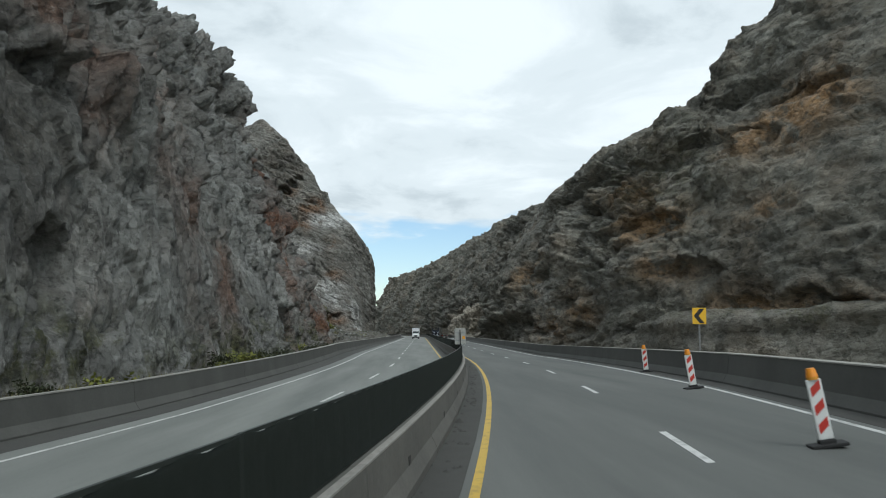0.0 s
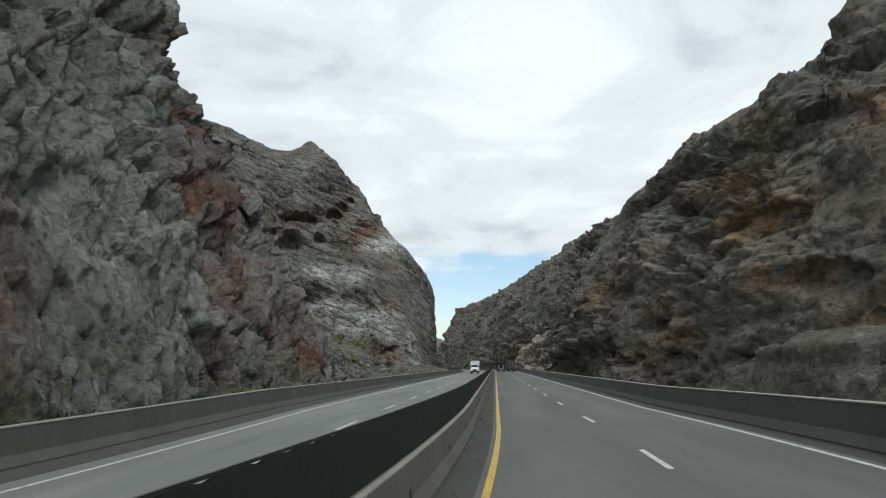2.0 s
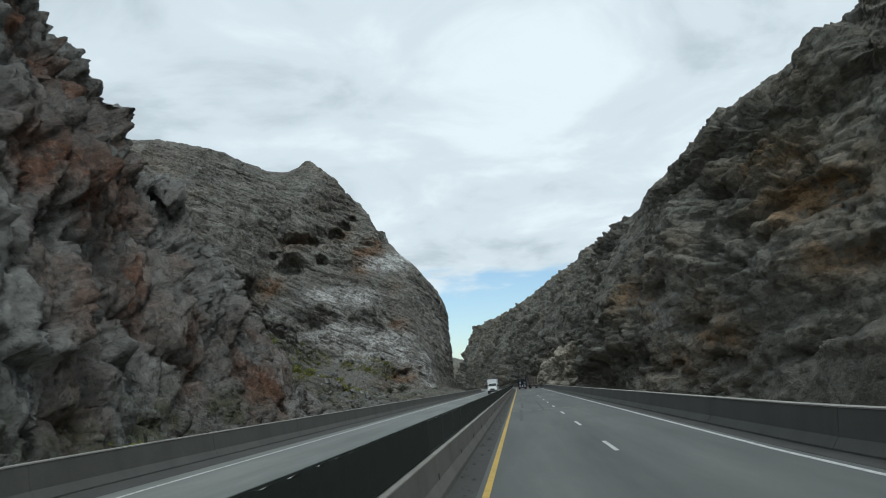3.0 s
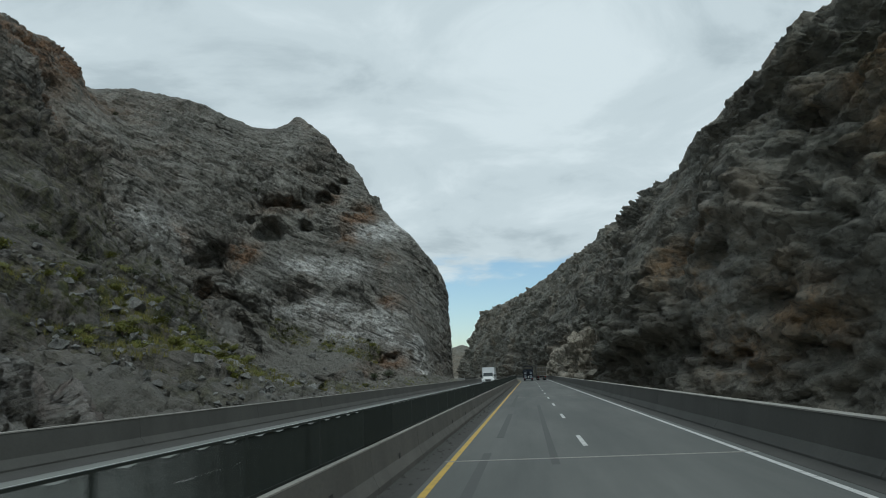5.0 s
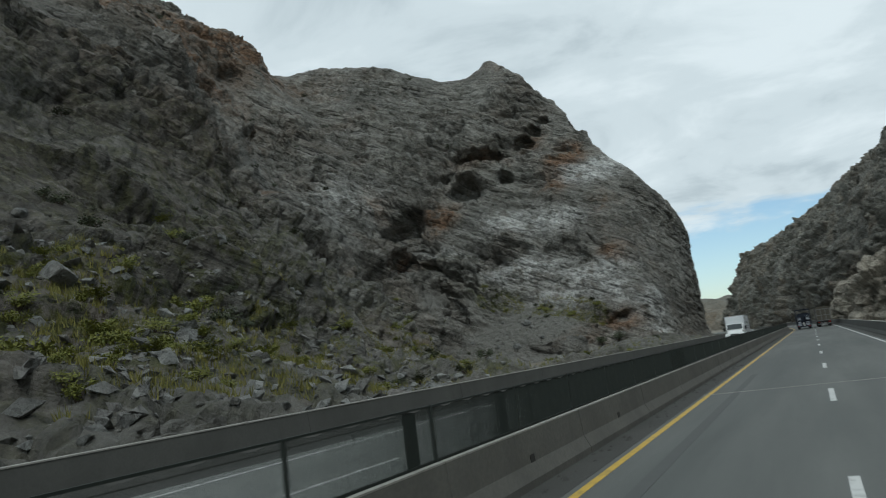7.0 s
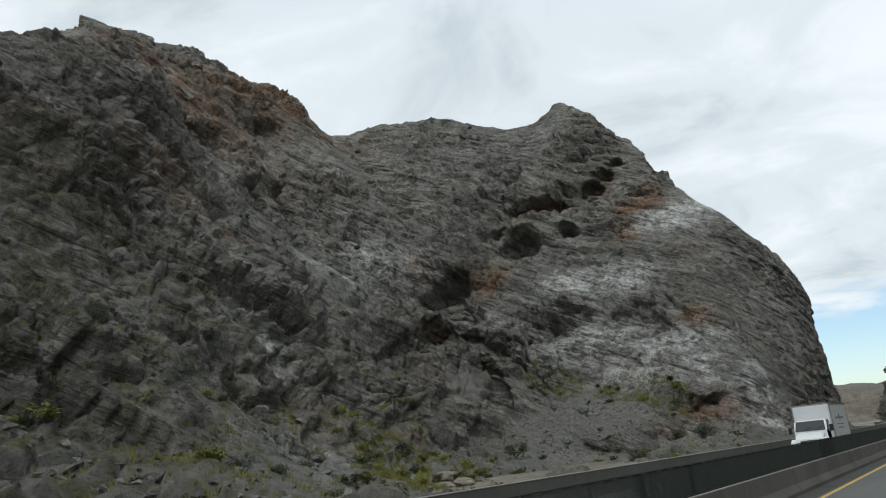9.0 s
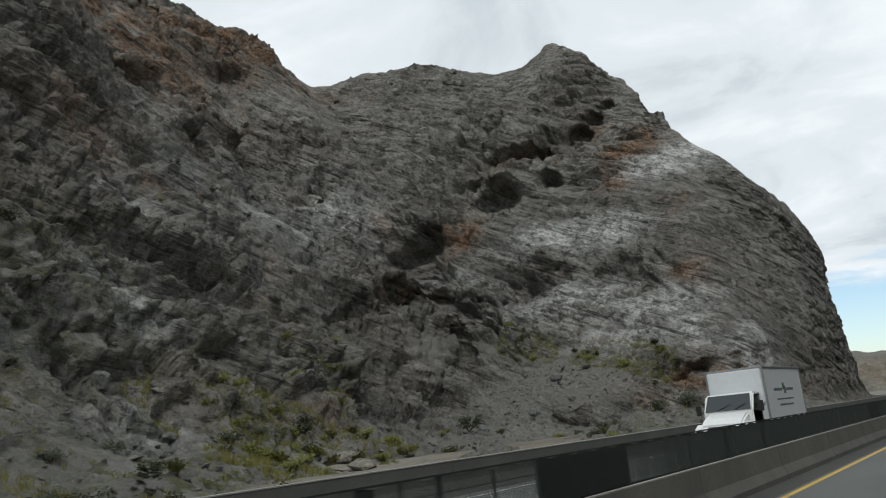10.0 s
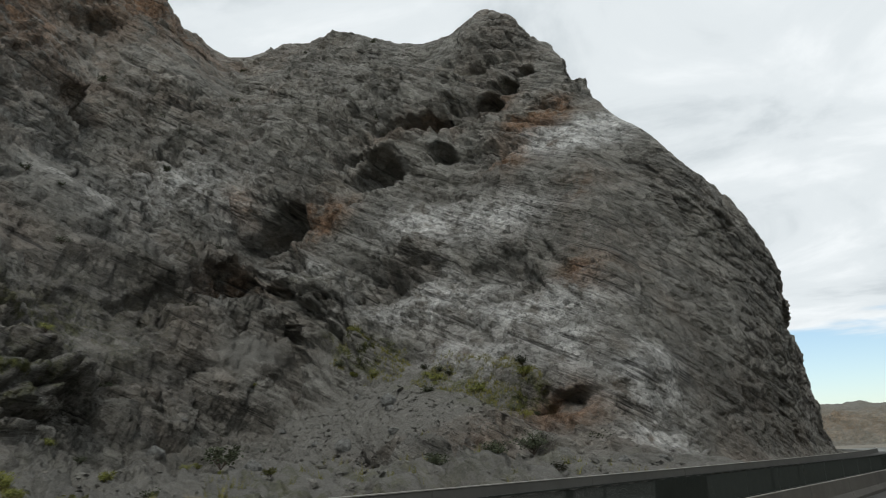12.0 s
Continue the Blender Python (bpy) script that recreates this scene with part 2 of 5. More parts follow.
    high = m.math("ADD", high, m.math("MULTIPLY", scaled(fine, 1.25 / block), m.math("ADD", 0.35, scaled(solid, 0.65))))
    high = m.math("ADD", high, scaled(tiny, 0.10 / block))
    m.bump(high, 1.0, 1.0)
    return m.done(col)


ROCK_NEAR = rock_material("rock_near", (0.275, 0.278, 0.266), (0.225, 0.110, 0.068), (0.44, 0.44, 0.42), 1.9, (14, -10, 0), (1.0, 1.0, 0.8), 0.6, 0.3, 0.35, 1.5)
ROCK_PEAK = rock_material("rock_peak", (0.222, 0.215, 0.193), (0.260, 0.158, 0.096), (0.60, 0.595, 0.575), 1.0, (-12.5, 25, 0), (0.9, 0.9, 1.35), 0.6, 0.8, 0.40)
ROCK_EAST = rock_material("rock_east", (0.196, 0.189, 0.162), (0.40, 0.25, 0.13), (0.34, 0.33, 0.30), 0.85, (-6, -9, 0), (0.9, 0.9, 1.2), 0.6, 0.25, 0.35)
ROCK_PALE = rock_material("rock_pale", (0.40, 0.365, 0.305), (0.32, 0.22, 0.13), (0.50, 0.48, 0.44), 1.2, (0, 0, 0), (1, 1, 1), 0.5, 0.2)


def asphalt_material(name, gain):
    m = Mat(name, 0.85)
    wear = m.noise(0.35, 5, 0.6, m.vec((1.6, 0.12, 1)))
    patch = m.noise(0.12, 6, 0.6, m.vec((1.0, 0.35, 1)))
    grain = m.noise(45.0, 3, 0.7)
    col = m.mix(m.ramp(wear, [(0.3, 0.0), (0.7, 1.0)]), tuple(gain * c for c in (0.088, 0.094, 0.088)), tuple(gain * c for c in (0.165, 0.170, 0.158)))
    col = m.mix(m.math("MULTIPLY", m.ramp(patch, [(0.48, 0.0), (0.62, 1.0)]), 0.6), col, tuple(gain * c for c in (0.10, 0.105, 0.098)))
    col = m.mix(m.ramp(grain, [(0.3, 0.0), (0.7, 1.0)]), m.mix(0.25, col, (0.05, 0.05, 0.05)), col)
    m.bump(grain, 0.35, 0.006)
    return m.done(col)


def concrete_material(name, base, streak=0.5):
    m = Mat(name, 0.9)
    stain = m.noise(0.9, 6, 0.65, m.vec((0.5, 0.5, 0.35)))
    big = m.noise(0.22, 4, 0.55)
    fine = m.noise(14.0, 6, 0.7)
    col = m.mix(m.ramp(stain, [(0.34, 0.0), (0.68, 1.0)]), tuple(c * (1 - 0.55 * streak) for c in base), base)
    col = m.mix(m.math("MULTIPLY", m.ramp(big, [(0.4, 0.0), (0.7, 1.0)]), 0.35), col, tuple(c * 0.7 for c in base))
    col = m.mix(m.ramp(fine, [(0.33, 0.0), (0.6, 1.0)]), m.mix(0.4, col, (0.06, 0.06, 0.055)), col)
    m.bump(fine, 0.5, 0.01)
    return m.done(col)


def paint_material(name, colour, wear_to=(0.13, 0.13, 0.125), amount=0.5):
    m = Mat(name, 0.6)
    chip = m.noise(3.0, 8, 0.75)
    col = m.mix(m.math("MULTIPLY", m.ramp(chip, [(0.50, 0.0), (0.62, 1.0)]), amount), colour, wear_to)
    return m.done(col)


def plain_material(name, colour, rough=0.5, metal=0.0, dirt=0.3):
    m = Mat(name, rough, metal)
    n = m.noise(4.0, 6, 0.65)
    f = m.noise(30.0, 4, 0.6)
    col = m.mix(m.math("MULTIPLY", m.ramp(n, [(0.42, 0.0), (0.68, 1.0)]), dirt), colour, tuple(c * 0.45 + 0.03 for c in colour))
    m.bump(f, 0.08, 0.004)
    return m.done(col)


ASPHALT = asphalt_material("asphalt", 0.97)
ASPHALT_PALE = asphalt_material("pale_asphalt", 1.65)
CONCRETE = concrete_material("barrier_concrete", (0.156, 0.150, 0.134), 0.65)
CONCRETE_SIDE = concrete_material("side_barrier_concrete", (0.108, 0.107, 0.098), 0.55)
CONCRETE_TOP = concrete_material("top_strip", (0.40, 0.385, 0.35), 0.45)
GUTTER = concrete_material("gutter_dirt", (0.068, 0.066, 0.060), 0.6)
YELLOW = paint_material("yellow_paint", (0.56, 0.36, 0.032), (0.22, 0.16, 0.05), 0.55)
WHITE = paint_material("white_paint", (0.58, 0.58, 0.56), (0.20, 0.20, 0.19), 0.7)


def soil_material():
    m = Mat("soil", 0.95)
    a, b, c = m.noise(0.06, 6, 0.6), m.noise(0.8, 8, 0.7), m.noise(9.0, 6, 0.7)
    col = m.mix(m.ramp(a, [(0.4, 0.0), (0.62, 1.0)]), (0.17, 0.145, 0.11), (0.25, 0.225, 0.185))
    col = m.mix(m.math("MULTIPLY", m.ramp(b, [(0.48, 0.0), (0.66, 1.0)]), 0.6), col, (0.09, 0.095, 0.05))
    col = m.mix(m.ramp(c, [(0.35, 0.0), (0.62, 1.0)]), m.mix(0.4, col, (0.06, 0.055, 0.045)), col)
    m.bump(b, 0.6, 0.3, m.bump(c, 0.6, 0.05))
    return m.done(col)


SOIL = soil_material()


# ---- mesh helpers ----
def mesh_object(name, verts, faces, material, smooth=False, parent=None):
    me = bpy.data.meshes.new(name)
    me.from_pydata(verts, [], faces)
    me.materials.append(material)
    if smooth:
        me.polygons.foreach_set("use_smooth", [True] * len(me.polygons))
    me.update()
    ob = new(name, me)
    if parent is not None:
        ob.parent = parent
    return ob


def part(name, bm, material, parent, label=""):
    """Links a bmesh as one mesh object under a thing or under a part."""
    me = bpy.data.meshes.new(name)
    bm.to_mesh(me)
    bm.free()
    me.materials.append(material)
    ob = new(name, me)
    if parent is not None:
        ob.parent = parent
    return tagged(ob, label)


def grid_mesh(name, P, material, fields=None, smooth=False):
    """A mesh over the grid of points P[u, v]; fields are numbers kept at its points."""
    nu, nv = P.shape[:2]
    me = bpy.data.meshes.new(name)
    idx = np.arange(nu * nv).reshape(nu, nv)
    quads = np.stack([idx[:-1, :-1], idx[1:, :-1], idx[1:, 1:], idx[:-1, 1:]], -1).reshape(-1, 4)
    me.vertices.add(nu * nv)
    me.vertices.foreach_set("co", P.reshape(-1).astype(np.float32))
    me.loops.add(quads.size)
    me.loops.foreach_set("vertex_index", quads.reshape(-1).astype(np.int32))
    me.polygons.add(len(quads))
    me.polygons.foreach_set("loop_start", (np.arange(len(quads)) * 4).astype(np.int32))
    if smooth:
        me.polygons.foreach_set("use_smooth", np.ones(len(quads), bool))
    me.update(calc_edges=True)
    me.validate()
    for key, value in (fields or {}).items():
        at = me.attributes.new(key, "FLOAT", "POINT")
        at.data.foreach_set("value", np.clip(value, 0, 1).reshape(-1).astype(np.float32))
    me.materials.append(material)
    return new(name, me)


def spline(points, n):
    """n points along a smooth line through the given ones (rows of any width), evenly by index."""
    p = np.asarray(points, float)
    p = np.concatenate([2 * p[:1] - p[1:2], p, 2 * p[-1:] - p[-2:-1]])
    s = np.linspace(0, len(p) - 3, n)
    i = np.minimum(s.astype(int), len(p) - 4)
    f = (s - i).reshape((-1,) + (1,) * (p.ndim - 1))
    a, b, c, d = p[i], p[i + 1], p[i + 2], p[i + 3]
    return 0.5 * (2 * b + (c - a) * f + (2 * a - 5 * b + 4 * c - d) * f ** 2 + (3 * b - a - 3 * c + d) * f ** 3)


def loft(stations, nu, nv):
    """A sheet through cross sections: every station is a run of points from the toe upwards."""
    fine = spline(np.asarray(stations, float), nu * 3)              # along the cliff
    gaps = np.linalg.norm(np.diff(fine, axis=0), axis=2).mean(1)      # even steps in metres
    s = np.concatenate([[0], np.cumsum(gaps)])
    want = np.linspace(0, s[-1], nu)
    k = np.clip(np.searchsorted(s, want) - 1, 0, len(s) - 2)
    f = ((want - s[k]) / np.maximum(s[k + 1] - s[k], 1e-6))[:, None, None]
    rows = fine[k] * (1 - f) + fine[k + 1] * f
    cols = spline(rows.transpose(1, 0, 2), nv * 3)                    # up the cliff
    gaps = np.linalg.norm(np.diff(cols, axis=0), axis=2).mean(1)
    s = np.concatenate([[0], np.cumsum(gaps)])
    want = np.linspace(0, s[-1], nv)
    k = np.clip(np.searchsorted(s, want) - 1, 0, len(s) - 2)
    f = ((want - s[k]) / np.maximum(s[k + 1] - s[k], 1e-6))[:, None, None]
    return (cols[k] * (1 - f) + cols[k + 1] * f).transpose(1, 0, 2)


def grid_normals(P, flip):
    du, dv = np.gradient(P, axis=0), np.gradient(P, axis=1)
    n = np.cross(du, dv) * (-1 if flip else 1)
    return n / np.maximum(np.linalg.norm(n, axis=2, keepdims=True), 1e-9)


def blob(p, centre, radii):
    d = (p - np.array(centre, float)) / np.array(radii, float)
    return np.exp(-(d ** 2).sum(1))


def ledges(p, way, thick, k, joint=0.35):
    """Layers of rock: every bed stands out by its own amount, with a narrow joint worn in between."""
    w = np.array(way, float)
    b = p @ (w / np.linalg.norm(w)) / thick + 0.22 * fbm(p / (thick * 5), 3, k)
    n = np.floor(b)
    f = b - n
    zero = np.zeros(len(b), np.int64)
    bed = _hash(n.astype(np.int64), zero, zero, k)
    gap = np.exp(-(np.minimum(f, 1 - f) * thick / joint) ** 2)
    return (bed - 0.5) * 1.5 + 0.35 * (f - 0.5) - gap * (0.5 + 0.8 * bed)


# ---- the line of the road ----
CURVE, CURVE_END, BANK = 2.183e-3, 69.3, 0.056
BEND_FROM, BEND_RADIUS = 290.0, 1000.0


def road_x(y):
    """Where the middle of the median lies."""
    if y < CURVE_END:
        return -CURVE / 2 * (CURVE_END - max(y, -90)) ** 2 - CURVE * (CURVE_END + 90) * max(0, -90 - y)
    return -(max(y - BEND_FROM, 0) ** 2) / (2 * BEND_RADIUS)


def road_z(y, off):
    return BANK * min(max((CURVE_END + 10 - y) / 50, 0), 1) * off


def on_road(off, y, z=0.0):
    return (road_x(y) + off, y, road_z(y, off) + z)


def strip(name, section, y0, y1, step, material, parent=None, smooth=False):
    """A solid swept along the road: the section is a closed run of (offset, height)."""
    n = max(1, int(round((y1 - y0) / step)))
    ys = [y0 + (y1 - y0) * i / n for i in range(n + 1)]
    verts = [on_road(o, y, h) for y in ys for o, h in section]
    k = len(section)
    faces = [(i * k + j, i * k + (j + 1) % k, (i + 1) * k + (j + 1) % k, (i + 1) * k + j) for i in range(n) for j in range(k)]
    faces += [tuple(range(k))[::-1], tuple(n * k + j for j in range(k))]
    ob = mesh_object(name, verts, faces, material, smooth, parent)
    me = ob.data
    bm = bmesh.new()
    bm.from_mesh(me)
    bmesh.ops.recalc_face_normals(bm, faces=bm.faces)
    bm.to_mesh(me)
    bm.free()
    return ob


Y_START, Y_END = -90.0, 640.0

# ---- ground ----
gx = np.concatenate([np.linspace(-3500, -400, 12), np.linspace(-380, 380, 96), np.linspace(400, 3500, 12)])
gy = np.concatenate([np.linspace(-2500, -250, 10), np.linspace(-230, 900, 142), np.linspace(950, 4200, 14)])
GX, GY = np.meshgrid(gx, gy, indexing="ij")
flat_pts = np.stack([GX, GY, 0 * GX], -1).reshape(-1, 3)
side = (GX.reshape(-1) - np.array([road_x(v) for v in GY.reshape(-1)]))
away = np.abs(side)
rough = np.clip((away - 13) / 10, 0, 1)
gz = -0.9 + rough * (0.25 + 0.45 * fbm(flat_pts / 9.0, 3, 5)) - 6.0 * np.clip((side - 13) / 16, 0, 1) * np.clip((285 - flat_pts[:, 1]) / 40, 0, 1)
ground = grid_mesh("ground", np.stack([GX, GY, gz.reshape(GX.shape)], -1), SOIL, smooth=True)
tagged(ground, "stony brown desert soil with sparse dry scrub", "ground", kind="structure")

# ---- carriageways ----
road_east = strip("road_east", [(0.28, -0.06), (1.0, -0.06), (3.0, -0.0448), (5.0, -0.0296), (7.0, -0.0144), (8.9, 0.0), (9.5, 0.0), (9.5, -0.95), (0.28, -0.95)][::-1], Y_START, Y_END, 2, ASPHALT)
tagged(road_east, "two-lane carriageway of worn grey asphalt", "road", kind="structure")
road_west = strip("road_west", [(-0.28, -0.06), (-1.0, -0.06), (-3.0, -0.0448), (-5.0, -0.0296), (-7.0, -0.0144), (-8.9, 0.0), (-10.9, 0.0), (-10.9, -0.95), (-0.28, -0.95)], Y_START, Y_END, 2, ASPHALT_PALE)
tagged(road_west, "oncoming two-lane carriageway of worn pale grey asphalt", "road", kind="structure")


def lane_height(off):
    a = abs(off)
    return -0.06 + 0.06 * min(max((a - 1.0) / 7.9, 0), 1)


def line(name, off, width, y0, y1, material, parent, step=2):
    a, b = off - width / 2, off + width / 2
    h = 0.004
    return strip(name, [(a, lane_height(a) - 0.01), (b, lane_height(b) - 0.01), (b, lane_height(b) + h), (a, lane_height(a) + h)], y0, y1, step, material, parent)


line("yellow_line", 1.13, 0.15, Y_START, 520, YELLOW, road_east)
line("yellow_line", -1.13, 0.15, Y_START, 520, YELLOW, road_west)
line("white_edge_line", 8.33, 0.14, Y_START, 520, WHITE, road_east)
line("white_edge_line", -8.52, 0.14, Y_START, 520, WHITE, road_west)

DRAIN = plain_material("drain_shadow", (0.03, 0.028, 0.025), 0.9, 0.0, 0.3)
SKID = plain_material("tyre_mark", (0.075, 0.078, 0.074), 0.8, 0.0, 0.5)

# ---- concrete barriers ----
SIDE = [(0.0, 0.0), (0.0, 0.08), (0.18, 0.33), (0.25, 0.98), (0.25, 1.0), (0.55, 1.0), (0.55, -0.9), (0.0, -0.9)]
# a strip along the barrier's top, much paler than the faces below
TOP_STRIP = [(0.235, 1.0), (0.235, 1.035), (0.565, 1.035), (0.565, 1.0)]


def side_barrier(name, base, sign, label):
    thing = tagged(new(name), label, "barrier", kind="structure")
    y = Y_START
    while y < 470:
        length = 12.0
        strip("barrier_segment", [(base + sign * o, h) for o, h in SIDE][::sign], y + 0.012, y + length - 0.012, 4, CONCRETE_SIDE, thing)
        strip("top_strip", [(base + sign * o, h) for o, h in TOP_STRIP][::sign], y + 0.012, y + length - 0.012, 4, CONCRETE_TOP, thing)
        y += length
    return thing


# dirt along the foot of the median, the worn right shoulder, joints and skid marks
for road, sgn in ((road_east, 1), (road_west, -1)):
    a, b = 0.29 * sgn, 0.93 * sgn
    strip("gutter", [(a, -0.2), (b, -0.2), (b, -0.054), (a, -0.040)][::sgn], Y_START, 470, 5, GUTTER, road)
strip("shoulder_dirt", [(8.62, -0.05), (9.16, -0.05), (9.16, 0.03), (8.62, 0.005)], Y_START, 470, 5, GUTTER, road_east)
strip("shoulder_dirt", [(-9.3, -0.05), (-10.57, -0.05), (-10.57, 0.03), (-9.3, 0.005)][::-1], Y_START, 470, 5, GUTTER, road_west)
for y, w in ((119.2, 0.16), (167.5, 0.12)):
    strip("expansion_joint", [(0.95, -0.07), (8.9, -0.01), (8.9, 0.005), (0.95, -0.055)], y, y + w, w, CONCRETE_TOP, road_east)
for off, y0, y1, w in ((1.95, 104, 121, 0.22), (2.1, 126, 141, 0.25), (2.0, 150, 176, 0.24), (3.7, 118, 150, 0.2)):
    line("skid_mark", off, w, y0, y1, SKID, road_east)

side_barrier("barrier_east", 9.15, 1, "grey weathered concrete roadside barrier with pale top edge")
side_barrier("barrier_west", -10.56, -1, "grey weathered concrete roadside barrier with pale top edge")

MED = [(-0.30, -0.2), (-0.30, 0.08), (-0.19, 0.30), (-0.15, 0.80), (0.15, 0.80), (0.19, 0.30), (0.30, 0.08), (0.30, -0.2)]
DASH_EAST, DASH_WEST = (15.8, 13.3, 3.6), (30.9, 12.2, 4.2)
for road, off, (first, period, length) in ((road_east, 4.69, DASH_EAST), (road_west, -4.72, DASH_WEST)):
    k = -6
    while first + period * k < 420:
        line("lane_dash", off, 0.14, first + period * k, first + period * k + length, WHITE, road, 2)
        k += 1

median = tagged(new("median_barrier"), "grey concrete median barrier between the two carriageways", "barrier", kind="structure")
y = 0.0
while y < 160:
    # flat dark plates on the faces paint the shade inside drain holes
    for side in (-1, 1):
        strip("drain_hole_shade", [(side * 0.19, 0.30), (side * 0.198, 0.30), (side * 0.190, 0.42), (side * 0.182, 0.42)][::side], y + 2.9, y + 3.1, 0.2, DRAIN, median)
    y += 6.0
y = Y_START
while y < 470:
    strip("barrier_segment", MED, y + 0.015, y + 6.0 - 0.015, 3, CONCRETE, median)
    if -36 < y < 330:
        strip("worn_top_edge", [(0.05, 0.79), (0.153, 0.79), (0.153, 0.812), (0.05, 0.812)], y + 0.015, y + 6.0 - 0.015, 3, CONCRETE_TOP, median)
    y += 6.0


# ---- cliffs ----
def section(*points):
    return points


near_rows = [section((-17.5, y, -1.5), (-19.6, y, 8), (-22.2, y, 17), (-26.8, y, 27), (-32.0, y + 1, 38), (-52, y + 4, 45)) for y in (0, 28, 58, 85)]
near_rows += [
    section((-18, 100, -1.5), (-19.8, 100, 8), (-22.3, 100, 17), (-26.5, 99, 26), (-30, 100, 33), (-50, 104, 37)),
    section((-18, 112, -1.5), (-19.9, 112, 7), (-22, 111, 13), (-24.8, 110, 19), (-28, 109, 23.5), (-52, 115, 29)),
    section((-18, 124, -1.5), (-19.3, 123, 5), (-21, 121, 8.5), (-23, 119, 12.5), (-27, 117, 16.5), (-54, 122, 23)),
    section((-19, 137, -1.5), (-20, 135, 1.5), (-22, 131, 4), (-26, 128, 8), (-32, 127, 14), (-56, 130, 22)),
    section((-24, 152, -3.5), (-31, 152, -2), (-40, 151, 1), (-48, 149, 6), (-58, 146, 12), (-78, 142, 18)),
]
peak_rows = [
    section((-26, 116, -1.5), (-38, 120, 1), (-54, 124, 10), (-74, 130, 24), (-110, 136, 52), (-155, 140, 72)),
    section((-17, 147, -1.2), (-24, 150, 0.5), (-42, 152, 10), (-62, 156, 26), (-100, 160, 58), (-150, 162, 78)),
    section((-14, 160, -1.2), (-25, 163, 2.5), (-43, 177, 11), (-66, 196, 29), (-112, 212, 76), (-160, 218, 98)),
    section((-13.5, 195, -1.2), (-40, 203, 5.5), (-60, 226, 18), (-82, 241, 33), (-124, 250, 82), (-175, 258, 112)),
    section((-13.5, 235, -1.2), (-57, 257, 3.5), (-80, 262, 25), (-104, 268, 52), (-146, 280, 106), (-190, 290, 138)),
    section((-13.5, 255, -1.2), (-68, 286, 2), (-86, 300, 18), (-118, 303, 55), (-176, 312, 132), (-215, 310, 160)),
    section((-13.5, 270, -1.2), (-72, 302, 2), (-98, 315, 24), (-140, 332, 68), (-190, 340, 146), (-240, 345, 165)),
    section((-13.5, 282, -1.2), (-73, 314, 3), (-96, 330, 22), (-126, 343, 58), (-181, 358, 136), (-235, 375, 150)),
    section((-13.5, 294, -1.2), (-74, 325, 4), (-93, 345, 20), (-112, 350, 48), (-183, 391, 133), (-230, 420, 138)),
    section((-13.5, 304, -1.2), (-72, 331, 4.5), (-87, 346, 20), (-104, 352, 50), (-164, 400, 132), (-190, 440, 126)),
    section((-13.5, 313, -1.2), (-68, 335, 5), (-80, 348, 20), (-92, 361, 54), (-142, 400, 126.5), (-160, 440, 118)),
    section((-13.5, 320, -1.2), (-62, 333, 3.5), (-70, 350, 19), (-80, 364, 53), (-114, 400, 113.5), (-130, 440, 106)),
    section((-13.5, 327, -1.2), (-57, 331, 3), (-60, 352, 18), (-69, 368, 53), (-99, 401, 110), (-112, 440, 104)),
    section((-13.5, 333, -1.2), (-50, 334, 3), (-53, 354, 20), (-62, 370, 57), (-88, 405, 116), (-100, 440, 106)),
    section((-13.5, 340, -1.2), (-42, 338, 3), (-46, 354, 20), (-54, 372, 60), (-71, 395, 96), (-92, 430, 94)),
    section((-13.5, 347, -1.2), (-36, 343, 3), (-40, 355, 19), (-48, 371, 57), (-58.5, 391, 84), (-86, 424, 86)),
    section((-13.7, 355, -1.2), (-32, 349, 2.5), (-36, 357, 17), (-43, 371, 50), (-47, 382, 66), (-80, 415, 82)),
    section((-14.2, 366, -1.2), (-28, 360, 2), (-31.5, 368, 17), (-34, 374, 36), (-37, 380, 54.5), (-74, 412, 70)),
    section((-17.5, 386, -1.2), (-25.5, 381, 1.5), (-26.8, 385, 17), (-28.3, 388, 32), (-33, 398, 47), (-72, 425, 59)),
    section((-22, 414, -1.2), (-25.5, 406, 1.5), (-26.3, 408, 11), (-28, 410, 25), (-33.5, 419, 40), (-72, 440, 48)),
    section((-28, 452, -1.2), (-30.5, 442, 1.5), (-32, 441, 11), (-35.5, 440, 23), (-47, 444, 36), (-90, 458, 42)),
    section((-33, 492, -1.2), (-40, 486, 1), (-52, 483, 11), (-60, 480, 20), (-78, 478, 30), (-115, 474, 36)),
]
bench_rows = [
    section((45, 172, -8), (45.5, 173, 2), (46, 174, 5), (60, 186, 6)),
    section((50, 160, -8), (51, 161, 2), (52, 162, 6), (74, 180, 7.5)),
    section((60, 149, -8), (61, 150, 2), (62.5, 151, 7), (88, 172, 9)),
    section((76, 136, -8), (77, 137, 3), (78.5, 138.5, 8.5), (106, 160, 11)),
    section((98, 116, -8), (99, 117, 4), (101, 119, 10), (130, 142, 13)),
]
